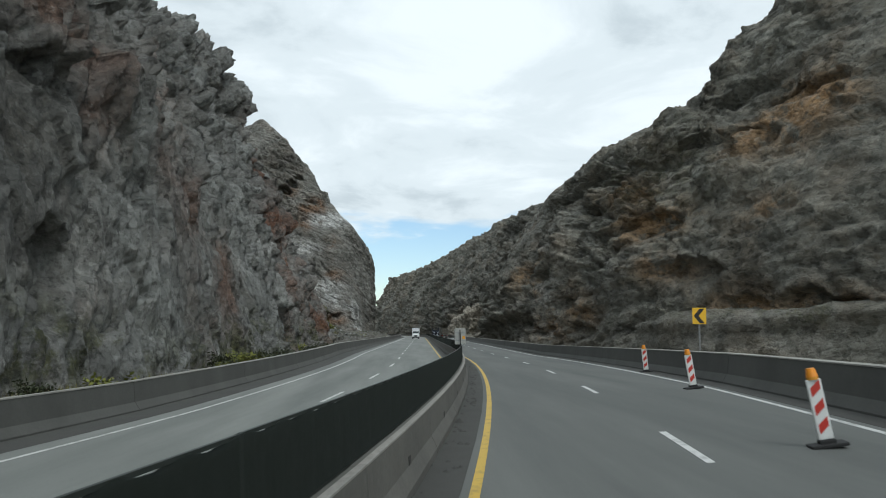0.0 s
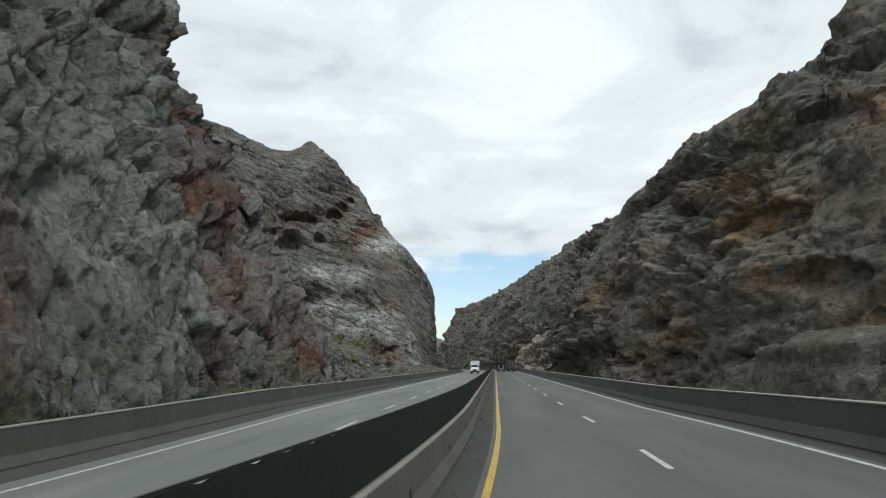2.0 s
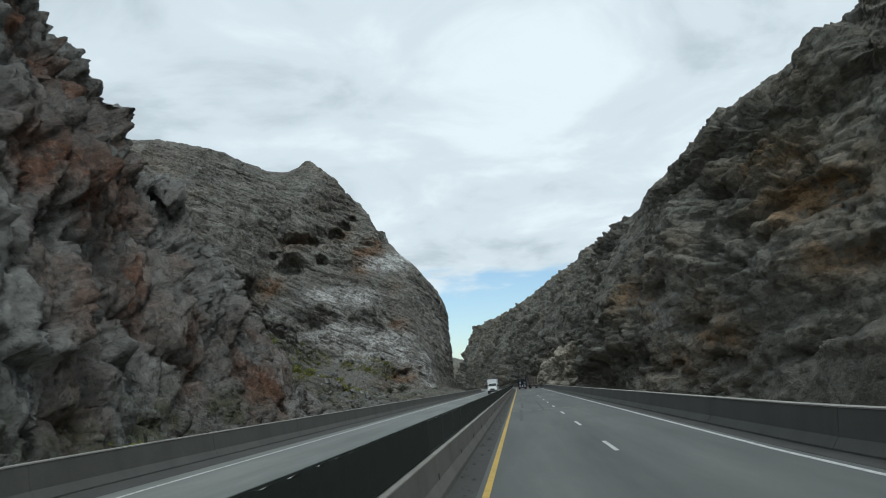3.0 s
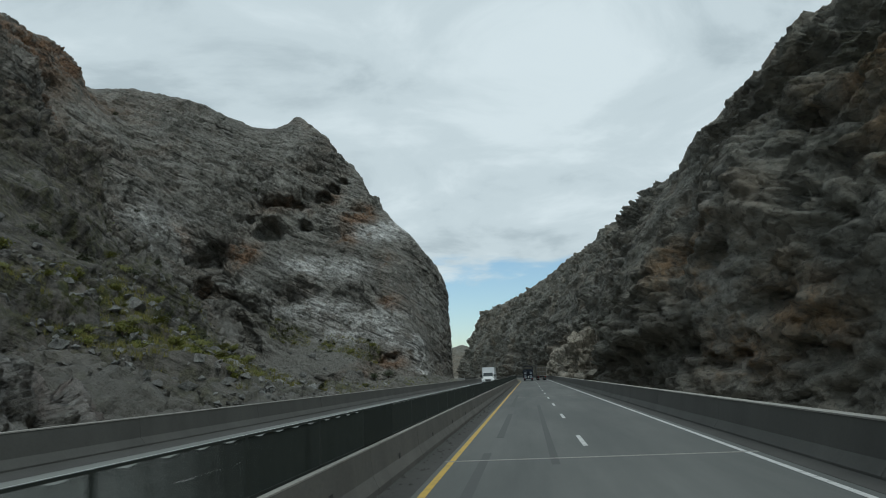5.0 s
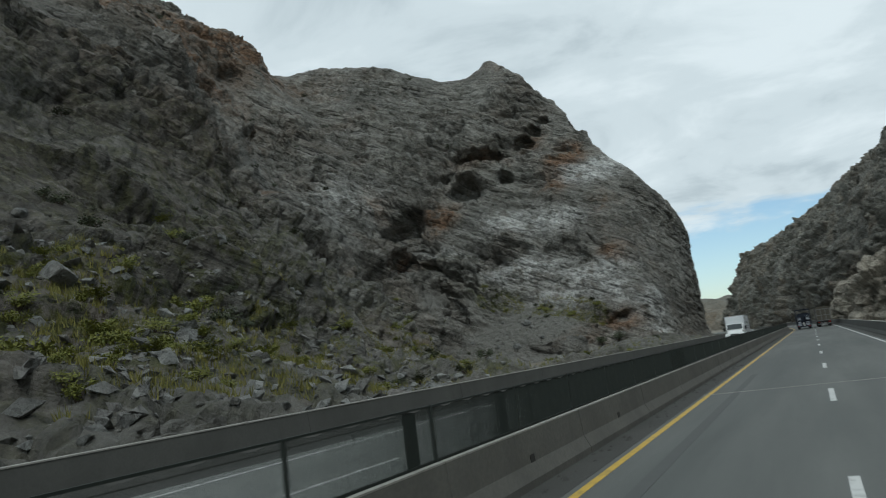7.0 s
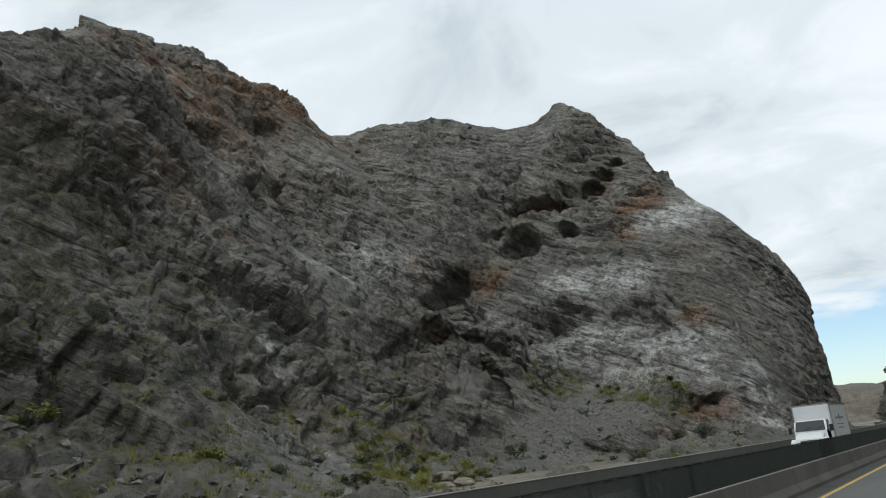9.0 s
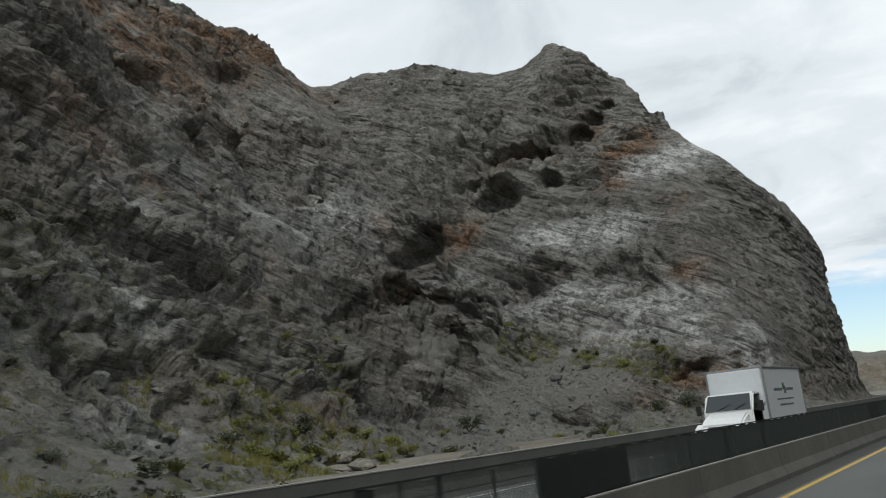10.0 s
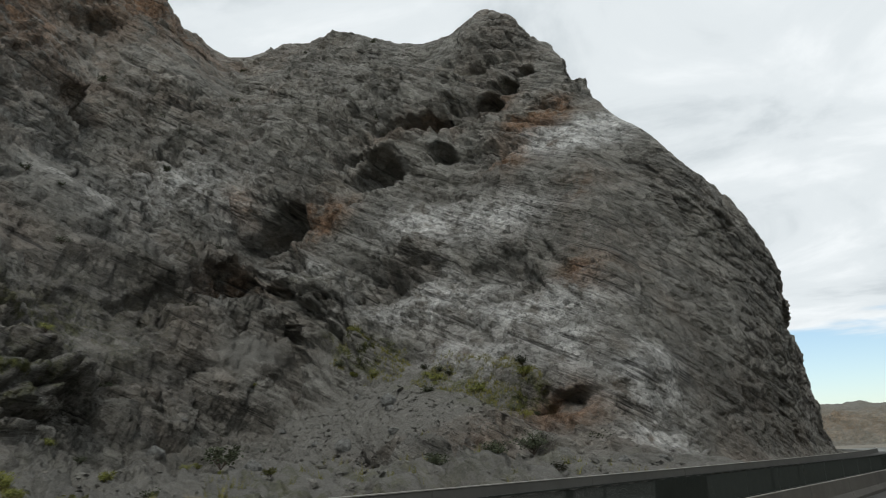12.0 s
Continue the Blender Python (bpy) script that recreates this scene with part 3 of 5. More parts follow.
east_rows = [
    section((140, -20, -8), (152, -14, 38), (166, -8, 78), (184, 0, 118), (230, 20, 135)),
    section((104, 80, -8), (113, 88, 36), (124, 97, 76), (138, 108, 116), (185, 135, 130)),
    section((62, 157, -8), (68, 165, 30), (78, 177, 60), (93, 193, 93), (140, 225, 115)),
    section((48, 176, -8), (53, 180, 22), (59, 185, 42), (66.5, 193, 62), (105, 225, 81)),
    section((35, 199, -8), (37.5, 203, 20), (42, 210, 39), (48.3, 221, 56), (88, 254, 76)),
    section((22, 219, -8), (26, 224, 20), (33, 238, 37), (45.5, 262, 54), (82, 290, 68)),
    section((17, 238, -8), (24, 246, 20), (34, 268, 39), (49.5, 296, 56.5), (82, 320, 66)),
    section((22, 300, -8), (28, 310, 20), (36, 335, 41), (50, 380, 64), (82, 400, 72)),
    section((11, 400, -8), (19, 415, 24), (30, 450, 48), (44, 505, 70), (76, 520, 78)),
    section((-7, 520, -8), (1, 535, 24), (13, 565, 49), (32, 612, 74), (60, 640, 79)),
    section((-30, 640, -4), (-24, 648, 22), (-14, 665, 43), (2, 692, 63), (30, 730, 67)),
    section((-50, 715, -2), (-46, 720, 18), (-38, 726, 35), (-27, 736, 51), (0, 765, 55)),
    section((-54, 760, -2), (-50, 766, 14), (-44, 772, 28), (-34, 782, 41), (-10, 800, 44)),
]


def cliff(name, rows, nu, nv, material, beds, flip, caves=(), rust=(), pale=(), green=(), scree=(), calm=(), varnish_shade=(), lumps=(), bands=0.0, amount=1.0, fine=1.0, flute=0.0, heave=1.0):
    """A rock face lofted over rows, broken into beds, blocks and cracks; the tables are places, radii and strengths."""
    P = loft(rows, nu, nv)
    N = grid_normals(P, flip).reshape(-1, 3)
    p = P.reshape(-1, 3)
    bend = np.stack([fbm(p / 18, 2, 40), fbm(p / 18, 2, 50), fbm(p / 18, 2, 60)], 1)
    q = p + 1.1 * bend

    def spots(table):
        f = np.zeros(len(p))
        for centre, radii, much in table:
            f = np.maximum(f, much * blob(p + 2.0 * bend, centre, radii))
        return f

    steep = np.clip((1.0 - N[:, 2]) / 0.24, 0, 1)
    loose = np.clip(np.maximum(spots(scree) * 1.8, 0.95 * (1 - steep) - 0.2), 0, 1)
    light = spots(pale)
    way, thick, bed_amount = beds
    w = np.array(way, float) / np.linalg.norm(way)
    lay = q + 1.2 * np.outer(q @ w, w)                    # blocks longer along the beds than across them
    rough = np.clip(1.1 + 0.9 * fbm(p / 26, 3, 14), 0.35, 2.0) * (1 - 0.5 * np.clip(light, 0, 1)) * (1 - 0.8 * loose) * (1 - 0.8 * np.clip(spots(calm), 0, 1))
    d = 2.2 * amount * heave * fbm(q / 26, 4, 1, 0.45) * (1 - 0.6 * loose) * (1 - 0.6 * np.clip(spots(calm), 0, 1))
    low = np.tile(np.clip((0.80 - np.arange(nv) / (nv - 1)) / 0.25, 0.15, 1), nu)        # calmer towards the skyline
    if bands:
        swell = ridged((q + 2.2 * np.outer(q @ w, w)) / 42, 3, 33, 0.5)
        d += bands * low * (swell - np.mean(swell) - 0.15) * (1 - 0.7 * loose) * (1 - 0.8 * np.clip(spots(calm), 0, 1)) - 0.8 * np.clip(spots(calm), 0, 1)
    for centre, radii, high in lumps:
        d += high * np.exp(-(((p + 1.5 * bend - np.array(centre, float)) / np.array(radii, float)) ** 2).sum(1) ** 1.5)
    rough = rough * (0.65 + 0.35 * low)
    e = 0.35 * amount * ridged(q / 11, 2, 7, 0.45)
    e += bed_amount * (1.25 * ledges(q, way, thick, 21, 0.5) + 0.28 * ledges(q, way, thick * 0.36, 24, 0.3))
    for size, tilted, stepped, joint, k in ((16, 2.2, 1.4, 0.0, 71), (6.5, 1.5, 1.2, 0.7, 81), (2.3, 0.62, 0.5, 0.30, 91)):
        face, tone, gap = facets(lay / (size * fine), k)
        e += amount * fine ** 0.6 * (tilted * face + stepped * (tone - 0.5) - joint * np.exp(-(gap / 0.09) ** 2))
    if flute:
        e += flute * ridged(q * np.array([0.45, 0.45, 0.07]), 4, 95)
    d += rough * (e - np.mean(e)) - 0.3 * amount
    d += loose * 0.25 * ridged(q / 1.6, 3, 97)
    hollow = np.zeros(len(p))
    into = -N * np.array([1.0, 1.0, 0.3]) + np.array([0, 0, 0.15])      # caves run in and slightly upwards
    for centre, radii, deep in caves:
        c = p - np.array(centre, float) + 0.9 * np.stack([fbm(p / 3, 2, 5), fbm(p / 3, 2, 6), fbm(p / 3, 2, 7)], 1)
        hollow = np.maximum(hollow, deep * np.exp(-((c / np.array(radii, float)) ** 2).sum(1) ** 3.0))
    edge = np.minimum(1.0, np.arange(nv) / 3.0)
    moved = p + N * (d * np.tile(edge, nu))[:, None] + into * hollow[:, None]
    fields = {"rust": spots(rust) + 0.10 * fbm(p / 5, 3, 12), "pale": light + 0.12 * fbm(p / 6, 3, 13), "green": spots(green) + 0.06 * fbm(p / 5, 3, 15), "soil": loose, "varnish_shade": spots(varnish_shade)}
    return grid_mesh(name, moved.reshape(P.shape), material, fields)


cliff_west = cliff("cliff_west", near_rows, 900, 250, ROCK_NEAR, ((0.3, 1.0, -0.25), 3.4, 0.12), False, amount=1.0, fine=0.6, flute=0.34, heave=0.55,
                   caves=[((-21.5, 51, 20.5), (4, 3.2, 2.4), 3.5), ((-20, 40, 5), (4, 2.5, 2.2), 2.5), ((-21, 40, 14), (4, 3.0, 1.2), 2.0), ((-22, 62, 19), (4, 2.4, 2.0), 2.0), ((-20.5, 76, 12), (3, 1.6, 1.8), 1.5)],
                   rust=[((-25, 101, 20), (6, 4, 8), 1.0), ((-22, 103, 14), (4, 3, 7), 1.0), ((-20, 92, 7), (4, 2.2, 8), 1.0), ((-19.5, 119, 4), (5, 7, 6), 1.1), ((-19.5, 69, 6), (4, 3.0, 5), 1.1), ((-20, 61, 8), (4, 2.6, 8), 0.9), ((-22, 58, 16), (5, 3, 6), 0.8), ((-30, 141, 3), (12, 8, 6), 1.2),
                         ((-21.9, 44, 18), (5, 4, 2.5), 1.2), ((-20, 42, 4.5), (4, 2, 1.5), 1.0), ((-21, 46, 14), (4, 2.5, 2.5), 0.8), ((-26, 98.5, 24), (5, 3, 5), 1.4), ((-21.6, 93.3, 17.1), (4, 2.2, 3), 1.5), ((-21, 96, 14.5), (4, 2.2, 3), 1.5), ((-21.5, 101, 10.5), (4, 2.6, 4), 1.4), ((-20, 106, 5), (4, 2.5, 3.5), 1.2)],
                   green=[((-18, 50, 1), (4, 40, 2.5), 0.9), ((-19, 105, 1), (4, 20, 2.0), 0.8)],
                   varnish_shade=[((-20.3, 37, 10), (5, 7, 7), 1.1), ((-21, 32, 18), (6, 14, 6), 0.9), ((-20, 72, 4), (5, 7, 4), 0.4), ((-24, 66, 20), (7, 4, 6), 0.4), ((-30, 55, 33), (10, 20, 8), 0.5)],
                   pale=[((-21, 85, 11), (6, 6, 9), 0.6), ((-20, 45, 6), (6, 12, 8), 0.5), ((-21, 77, 14), (6, 5, 9), 0.5)])
tagged(cliff_west, "sheer grey limestone road cutting with fluted face and rusty streaks", "cliff", kind="structure")
cliff_peak = cliff("mountain", peak_rows, 1120, 490, ROCK_PEAK, ((0.42, 0.2, 0.9), 5.5, 0.85), False,
                   bands=1.6,
                   # the spots set at caves and the recess colour in their shade
                   varnish_shade=[((-62, 186, 24), (36, 34, 22), 1.5), ((-90, 155, 40), (70, 24, 50), 1.1), ((-90, 228, 50), (20, 26, 34), 1.5), ((-118, 250, 78), (26, 26, 30), 1.0), ((-104, 324, 29), (12, 13, 7), 1.0), ((-101, 342, 32), (9, 8, 4), 0.9),
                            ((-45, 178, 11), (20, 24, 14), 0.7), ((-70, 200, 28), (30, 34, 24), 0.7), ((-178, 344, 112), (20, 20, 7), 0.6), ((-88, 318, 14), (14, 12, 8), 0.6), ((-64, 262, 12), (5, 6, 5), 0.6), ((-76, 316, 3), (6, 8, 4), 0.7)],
                   lumps=[((-88, 232, 48), (15, 20, 34), 7.0), ((-125, 262, 84), (22, 20, 26), 5.0), ((-86, 250, 38), (7, 8, 24), -5.0), ((-125, 344, 58), (16, 16, 13), 3.5), ((-110, 290, 40), (9, 12, 9), 3.5), ((-113, 322, 48), (11, 13, 13), 6.0),
                          ((-100, 300, 26), (16, 16, 9), -3.5), ((-99, 273, 42), (8, 8, 8), -3.0), ((-84, 366, 62), (15, 11, 4.5), 2.5), ((-101, 340, 38), (14, 12, 4), 2.5), ((-54, 382, 75), (13, 13, 17), -2.2),
                          ((-178, 342, 124), (26, 26, 12), 5.0), ((-35, 357, 12), (4, 6, 4), 1.5), ((-66, 341, 9), (10, 9, 7), 1.5)],
                   caves=[((-106, 352, 48.0), (6.6, 9, 4.6), 11.0), ((-89, 366, 56.5), (5.0, 8, 3.5), 10.0), ((-86, 369, 69), (9.5, 11, 3.8), 13.0), ((-73, 380, 73), (3.6, 6, 2.2), 7.0), ((-69.5, 382, 77), (3.4, 6, 2.2), 7.0), ((-66.5, 385, 81), (2.8, 5, 2.2), 6.0),
                          ((-77, 369, 58.5), (2.4, 5, 1.9), 6.0), ((-95, 364, 62.5), (2.4, 5, 1.6), 6.0), ((-98, 338, 30.5), (8.5, 8.5, 3.8), 7.0), ((-165, 347, 97), (4.0, 6, 3.2), 7.0), ((-150, 330, 79), (6, 7, 3), 5.0), ((-42.5, 348.5, 9.2), (4.2, 5, 2.4), 5.0),
                          ((-131, 295, 82), (9, 9, 4.5), 7.0), ((-178, 344, 111), (14, 14, 4.5), 9.0), ((-128, 307, 70), (7, 7, 2.2), 5.0), ((-111, 292, 44), (6, 7, 3.2), 5.0), ((-124, 284, 62), (6, 8, 5), 5.5), ((-76, 317, 3.5), (3.5, 5, 2.6), 4.0), ((-103, 326, 28), (6, 7, 2.4), 4.0)],
                   rust=[((-180, 345, 122), (34, 40, 14), 1.2), ((-150, 300, 104), (34, 34, 24), 1.3), ((-108, 290, 48), (6, 8, 7), 0.9), ((-112, 272, 61), (8, 11, 12), 0.8), ((-57, 374, 63), (6, 8, 5), 1.7), ((-60, 368, 54), (6, 7, 3.5), 1.2), ((-70, 381, 74), (5, 7, 3), 1.0),
                         ((-46, 368, 43), (3.5, 6, 5), 0.9), ((-43, 360, 28), (4.5, 6, 4), 1.0), ((-41.5, 348, 8.5), (5, 6, 3), 1.8), ((-97, 356, 48.5), (4.5, 6, 4.5), 1.7), ((-85, 368, 68), (9, 9, 3.6), 1.1), ((-103, 342, 31.5), (7, 8, 3), 1.0), ((-118, 352, 55), (4, 5, 4), 0.6),
                         ((-92, 232, 50), (14, 22, 26), 0.6), ((-40, 168, 5), (14, 16, 5), 0.5), ((-66, 282, 5), (6, 8, 3.5), 1.4), ((-52, 341, 5), (10, 9, 3.5), 0.7), ((-128, 308, 69), (6, 6, 2), 0.9), ((-33, 350, 2), (3, 4, 2), 1.2)],
                   pale=[((-74, 362, 44), (9, 9, 3.2), 1.5), ((-61, 362.5, 41.5), (9, 9, 3.2), 1.5), ((-94, 353, 35), (7, 8, 3.2), 0.9), ((-70, 356, 27.6), (13, 9, 4.2), 1.5), ((-50, 355, 22), (11, 9, 4), 1.4), ((-60, 351, 16.5), (9, 8, 3.2), 1.5), ((-45, 353, 17), (7, 8, 3.5), 1.2),
                         ((-34, 357, 11), (5, 7, 4.5), 1.6), ((-33, 354, 4), (6, 7, 3), 1.1), ((-50, 371, 56), (7, 7, 2.8), 2.2), ((-45, 375, 58.5), (4.5, 6, 2.4), 2.0), ((-99, 273, 43), (4.5, 6, 5), 1.1), ((-112, 321, 48), (9, 11, 8), 0.6), ((-125, 344, 58), (12, 14, 9), 0.7),
                         ((-74, 257, 18), (5, 6, 6), 0.7), ((-60, 252, 6), (5, 7, 5), 0.6), ((-51, 268, 0), (4.5, 5, 2.5), 2.0)],
                   green=[((-78, 349, 20), (5.5, 6, 2.2), 2.2), ((-60, 350, 13.6), (8, 6, 1.5), 2.2), ((-50, 348, 11.3), (7, 5, 1.5), 1.8), ((-80, 293, 13), (9, 10, 4), 1.2), ((-62, 271, 4.5), (8, 10, 5), 1.5), ((-44, 249, 2), (9, 12, 3), 1.2), ((-95, 307, 25), (14, 15, 6), 0.8), ((-90, 347, 34), (5, 6, 2), 1.2),
                          ((-34, 172, 8), (10, 16, 6), 1.8), ((-26, 182, 3), (8, 22, 4), 1.2), ((-42, 195, 8), (26, 40, 11), 0.9), ((-70, 225, 20), (40, 60, 22), 0.7), ((-30, 250, 0), (16, 60, 3), 0.8), ((-90, 180, 30), (60, 50, 40), 0.5)],
                   calm=[((-29, 392, 24), (14, 36, 34), 2.2), ((-42, 378, 46), (14, 20, 26), 2.0), ((-30, 366, 12), (9, 16, 14), 1.0), ((-66, 341, 10), (13, 11, 8), 1.0), ((-86, 404, 112), (18, 22, 18), 1.2), ((-58, 384, 82), (12, 13, 11), 2.0), ((-34, 452, 8), (16, 46, 18), 1.6), ((-150, 395, 126), (34, 30, 10), 0.8)],
                   scree=[((-66, 341, 9), (12, 10, 7.5), 1.6), ((-92, 340, 18.3), (5, 6, 3.2), 1.3), ((-84, 344, 18), (4, 5, 3), 1.0)])
tagged(cliff_peak, "tall grey limestone mountain with caves, pale slabs and scree", "mountain", kind="structure")
cliff_east = cliff("cliff_east", east_rows, 980, 240, ROCK_EAST, ((-0.16, 0.1, 1.0), 6.0, 0.5), True, amount=1.1,
                   bands=0.8,
                   lumps=[((36, 212, 28), (7, 10, 9), 3.0), ((52, 186, 20), (8, 9, 6), 2.5), ((62, 187, 54), (8, 8, 7), 4.5), ((66, 178, 44), (10, 10, 9), 2.0), ((25, 236, 16), (6, 8, 10), 2.5), ((29, 222, 20), (4, 6, 9), -3.0), ((72, 172, 36), (12, 12, 5), 3.0), ((95, 140, 50), (12, 12, 16), -4.0), ((40, 202, 22), (8, 8, 6), 2.5)],
                   caves=[((52, 184, 28), (9, 9, 3.4), 6.0), ((82, 157, 54), (3.2, 4, 4), 4.5), ((71, 144, 8), (9, 10, 2.6), 5.0), ((80, 165, 57), (12, 13, 2.0), 4.0), ((31, 212, 17.5), (2.8, 3.4, 1.6), 3.5), ((27, 221, 20), (4, 5, 2.4), 3.0), ((37, 204, 10), (4, 4.5, 1.5), 2.5), ((38, 198, 2.7), (4, 5, 1.8), 3.0), ((30, 210, 2.5), (4, 5, 1.6), 3.0), ((34, 211, 25), (4.5, 5, 1.2), 2.0),
                          ((31, 216, 23), (3, 3.5, 2.2), 3.5), ((73, 172, 47), (6, 7, 3), 4.0), ((64, 160, 8), (6, 7, 3), 4.0), ((42, 204, 35), (5, 5, 1.6), 3.0), ((60, 172, 16), (7, 8, 2.5), 4.0)],
                   rust=[((29, 214, 13), (4, 5, 2.5), 1.0), ((32.5, 210, 20.5), (3, 3.5, 2.0), 0.8), ((81, 163, 52), (11, 12, 8), 1.7), ((73, 172, 46.5), (7, 8, 5), 1.2), ((71, 144, 8), (9, 10, 3), 1.2), ((53, 184, 28), (9, 10, 4), 1.4), ((31, 208, 6), (6, 8, 4), 1.1), ((27, 221, 20), (4, 5.5, 4.5), 1.1), ((64, 160, 8), (7, 8, 4.5), 1.0), ((70, 161, 29), (6, 7, 3), 0.8), ((50, 194, 36), (9, 11, 2.7), 0.8), ((38, 199, 9), (6, 7, 3.6), 1.0), ((54, 177, 16), (7, 8, 3.4), 0.9), ((85, 170, 46), (14, 14, 8), 1.1)],
                   # the first spot brightens the cliff's foot by colour, where it came out dark
                   pale=[((31, 209, 12), (9, 11, 13), 0.9), ((30, 320, 30), (10, 40, 20), 0.3), ((44, 190, 16), (8, 8, 6), 0.4), ((36, 211, 27), (5, 6, 6), 0.4)],
                   green=[((30, 300, 12), (20, 60, 12), 0.35), ((60, 158, 4), (20, 20, 5), 0.4), ((55, 190, 40), (20, 20, 12), 0.35)])
tagged(cliff_east, "brown-grey layered limestone cliff with ochre overhangs", "cliff", kind="structure")
bench = cliff("rock_bench", bench_rows, 150, 40, ROCK_EAST, ((-0.1, 0.1, 1.0), 2.5, 0.35), True, amount=0.4, fine=0.5,
              green=[((60, 152, 8), (20, 14, 3), 0.7)], pale=[((62, 150, 4), (30, 14, 5), 0.5)])
tagged(bench, "low grey rock bench at the foot of the cliff", "rock bench", kind="structure")


# ---- small mesh tools ----
def box(bm, x0, x1, y0, y1, z0, z1, bevel=0.0):
    r = bmesh.ops.create_cube(bm, size=1.0)
    bmesh.ops.scale(bm, vec=(x1 - x0, y1 - y0, z1 - z0), verts=r["verts"])
    bmesh.ops.translate(bm, vec=((x0 + x1) / 2, (y0 + y1) / 2, (z0 + z1) / 2), verts=r["verts"])
    if bevel:
        edges = list({e for v in r["verts"] for e in v.link_edges})
        bmesh.ops.bevel(bm, geom=edges, offset=bevel, segments=2, affect="EDGES", profile=0.6)
    return r["verts"]


def bar(bm, a, b, r=0.03, sides=8):
    """A round bar between two points."""
    a, b = Vector(a), Vector(b)
    m = (b - a).to_track_quat("Z", "Y").to_matrix().to_4x4()
    m.translation = (a + b) / 2
    bmesh.ops.create_cone(bm, cap_ends=True, segments=sides, radius1=r, radius2=r, depth=(b - a).length, matrix=m)


def beam(bm, a, b, w, h):
    """A square bar between two points."""
    a, b = Vector(a), Vector(b)
    m = (b - a).to_track_quat("Z", "Y").to_matrix().to_4x4()
    m.translation = (a + b) / 2
    r = bmesh.ops.create_cube(bm, size=1.0)
    bmesh.ops.scale(bm, vec=(w, h, (b - a).length), verts=r["verts"])
    bmesh.ops.transform(bm, matrix=m, verts=r["verts"])


def disc(bm, centre, r, width, axis="X", sides=24, r2=None):
    m = Matrix.Translation(centre) @ (Matrix.Rotation(radians(90), 4, "Y") if axis == "X" else Matrix.Rotation(radians(90), 4, "X") if axis == "Y" else Matrix.Identity(4))
    bmesh.ops.create_cone(bm, cap_ends=True, segments=sides, radius1=r, radius2=r if r2 is None else r2, depth=width, matrix=m)


def prism(bm, outline, y0, y1, axis="y"):
    """A solid with the outline (pairs) pushed from y0 to y1; axis y: pairs are x, z; axis x: pairs are y, z."""
    pick = (lambda u, w, t: (u, t, w)) if axis == "y" else (lambda u, w, t: (t, u, w))
    a = [bm.verts.new(pick(u, w, y0)) for u, w in outline]
    b = [bm.verts.new(pick(u, w, y1)) for u, w in outline]
    n = len(outline)
    bm.faces.new(a)
    bm.faces.new(b[::-1])
    for i in range(n):
        bm.faces.new((a[i], b[i], b[(i + 1) % n], a[(i + 1) % n]))
    bmesh.ops.recalc_face_normals(bm, faces=bm.faces)


def made(fill):
    bm = bmesh.new()
    fill(bm)
    return bm


def bm_with(*calls):
    bm = bmesh.new()
    for f, *args in calls:
        f(bm, *args)
    return bm


def road_pose(off, y, z=0.0, turn=0.0):
    """A pose on the road with y along it."""
    dx = road_x(y + 0.5) - road_x(y - 0.5)
    x, yy, zz = on_road(off, y, z)
    bank = math.degrees(math.atan(road_z(y, 1.0)))
    return pose(x, yy, zz, 0, -bank, -math.degrees(math.atan(dx)) + turn)


# ---- colours of made things ----
SCREEN = plain_material("screen_mesh", (0.018, 0.024, 0.020), 0.6, 0.0, 0.3)
SCREEN_POST = plain_material("screen_post", (0.05, 0.058, 0.05), 0.6, 0.2, 0.4)
STEEL = plain_material("galvanised_steel", (0.33, 0.34, 0.34), 0.45, 0.7, 0.4)
SIGN_BACK = plain_material("sign_back", (0.40, 0.40, 0.38), 0.55, 0.2, 0.5)
ORANGE = plain_material("orange_sticker", (0.75, 0.33, 0.03), 0.6, 0.0, 0.2)
SIGN_YELLOW = plain_material("sign_yellow", (0.80, 0.47, 0.02), 0.5, 0.0, 0.15)
BLACK = plain_material("black_paint", (0.012, 0.012, 0.012), 0.5, 0.0, 0.2)
RED_STRIPE = plain_material("red_stripe", (0.50, 0.035, 0.02), 0.5, 0.0, 0.2)
WHITE_PLASTIC = plain_material("white_plastic", (0.74, 0.74, 0.72), 0.5, 0.0, 0.3)
RUBBER = plain_material("rubber", (0.018, 0.018, 0.018), 0.85, 0.0, 0.3)
NAVY = plain_material("navy_steel", (0.012, 0.018, 0.032), 0.45, 0.3, 0.4)
RAMP = plain_material("ramp_plate", (0.42, 0.45, 0.50), 0.4, 0.5, 0.5)
TARP = plain_material("brown_tarp", (0.085, 0.075, 0.055), 0.8, 0.0, 0.5)
TRUCK_WHITE = plain_material("white_truck_paint", (0.76, 0.77, 0.76), 0.35, 0.0, 0.12)
BOX_WHITE = plain_material("white_box_panel", (0.66, 0.68, 0.70), 0.45, 0.0, 0.12)
GREY_TRIM = plain_material("grey_trim", (0.20, 0.20, 0.20), 0.5, 0.3, 0.3)
TAIL_RED = plain_material("tail_lamp_red", (0.45, 0.02, 0.015), 0.25, 0.0, 0.1)
AMBER = plain_material("amber_lens", (0.85, 0.30, 0.02), 0.3, 0.0, 0.1)
LAMP_GLASS = plain_material("lamp_glass", (0.70, 0.72, 0.72), 0.15, 0.0, 0.1)
GREEN_PRINT = plain_material("green_print", (0.10, 0.22, 0.08), 0.5, 0.0, 0.1)
GREY_PRINT = plain_material("grey_print", (0.16, 0.18, 0.19), 0.5, 0.0, 0.1)


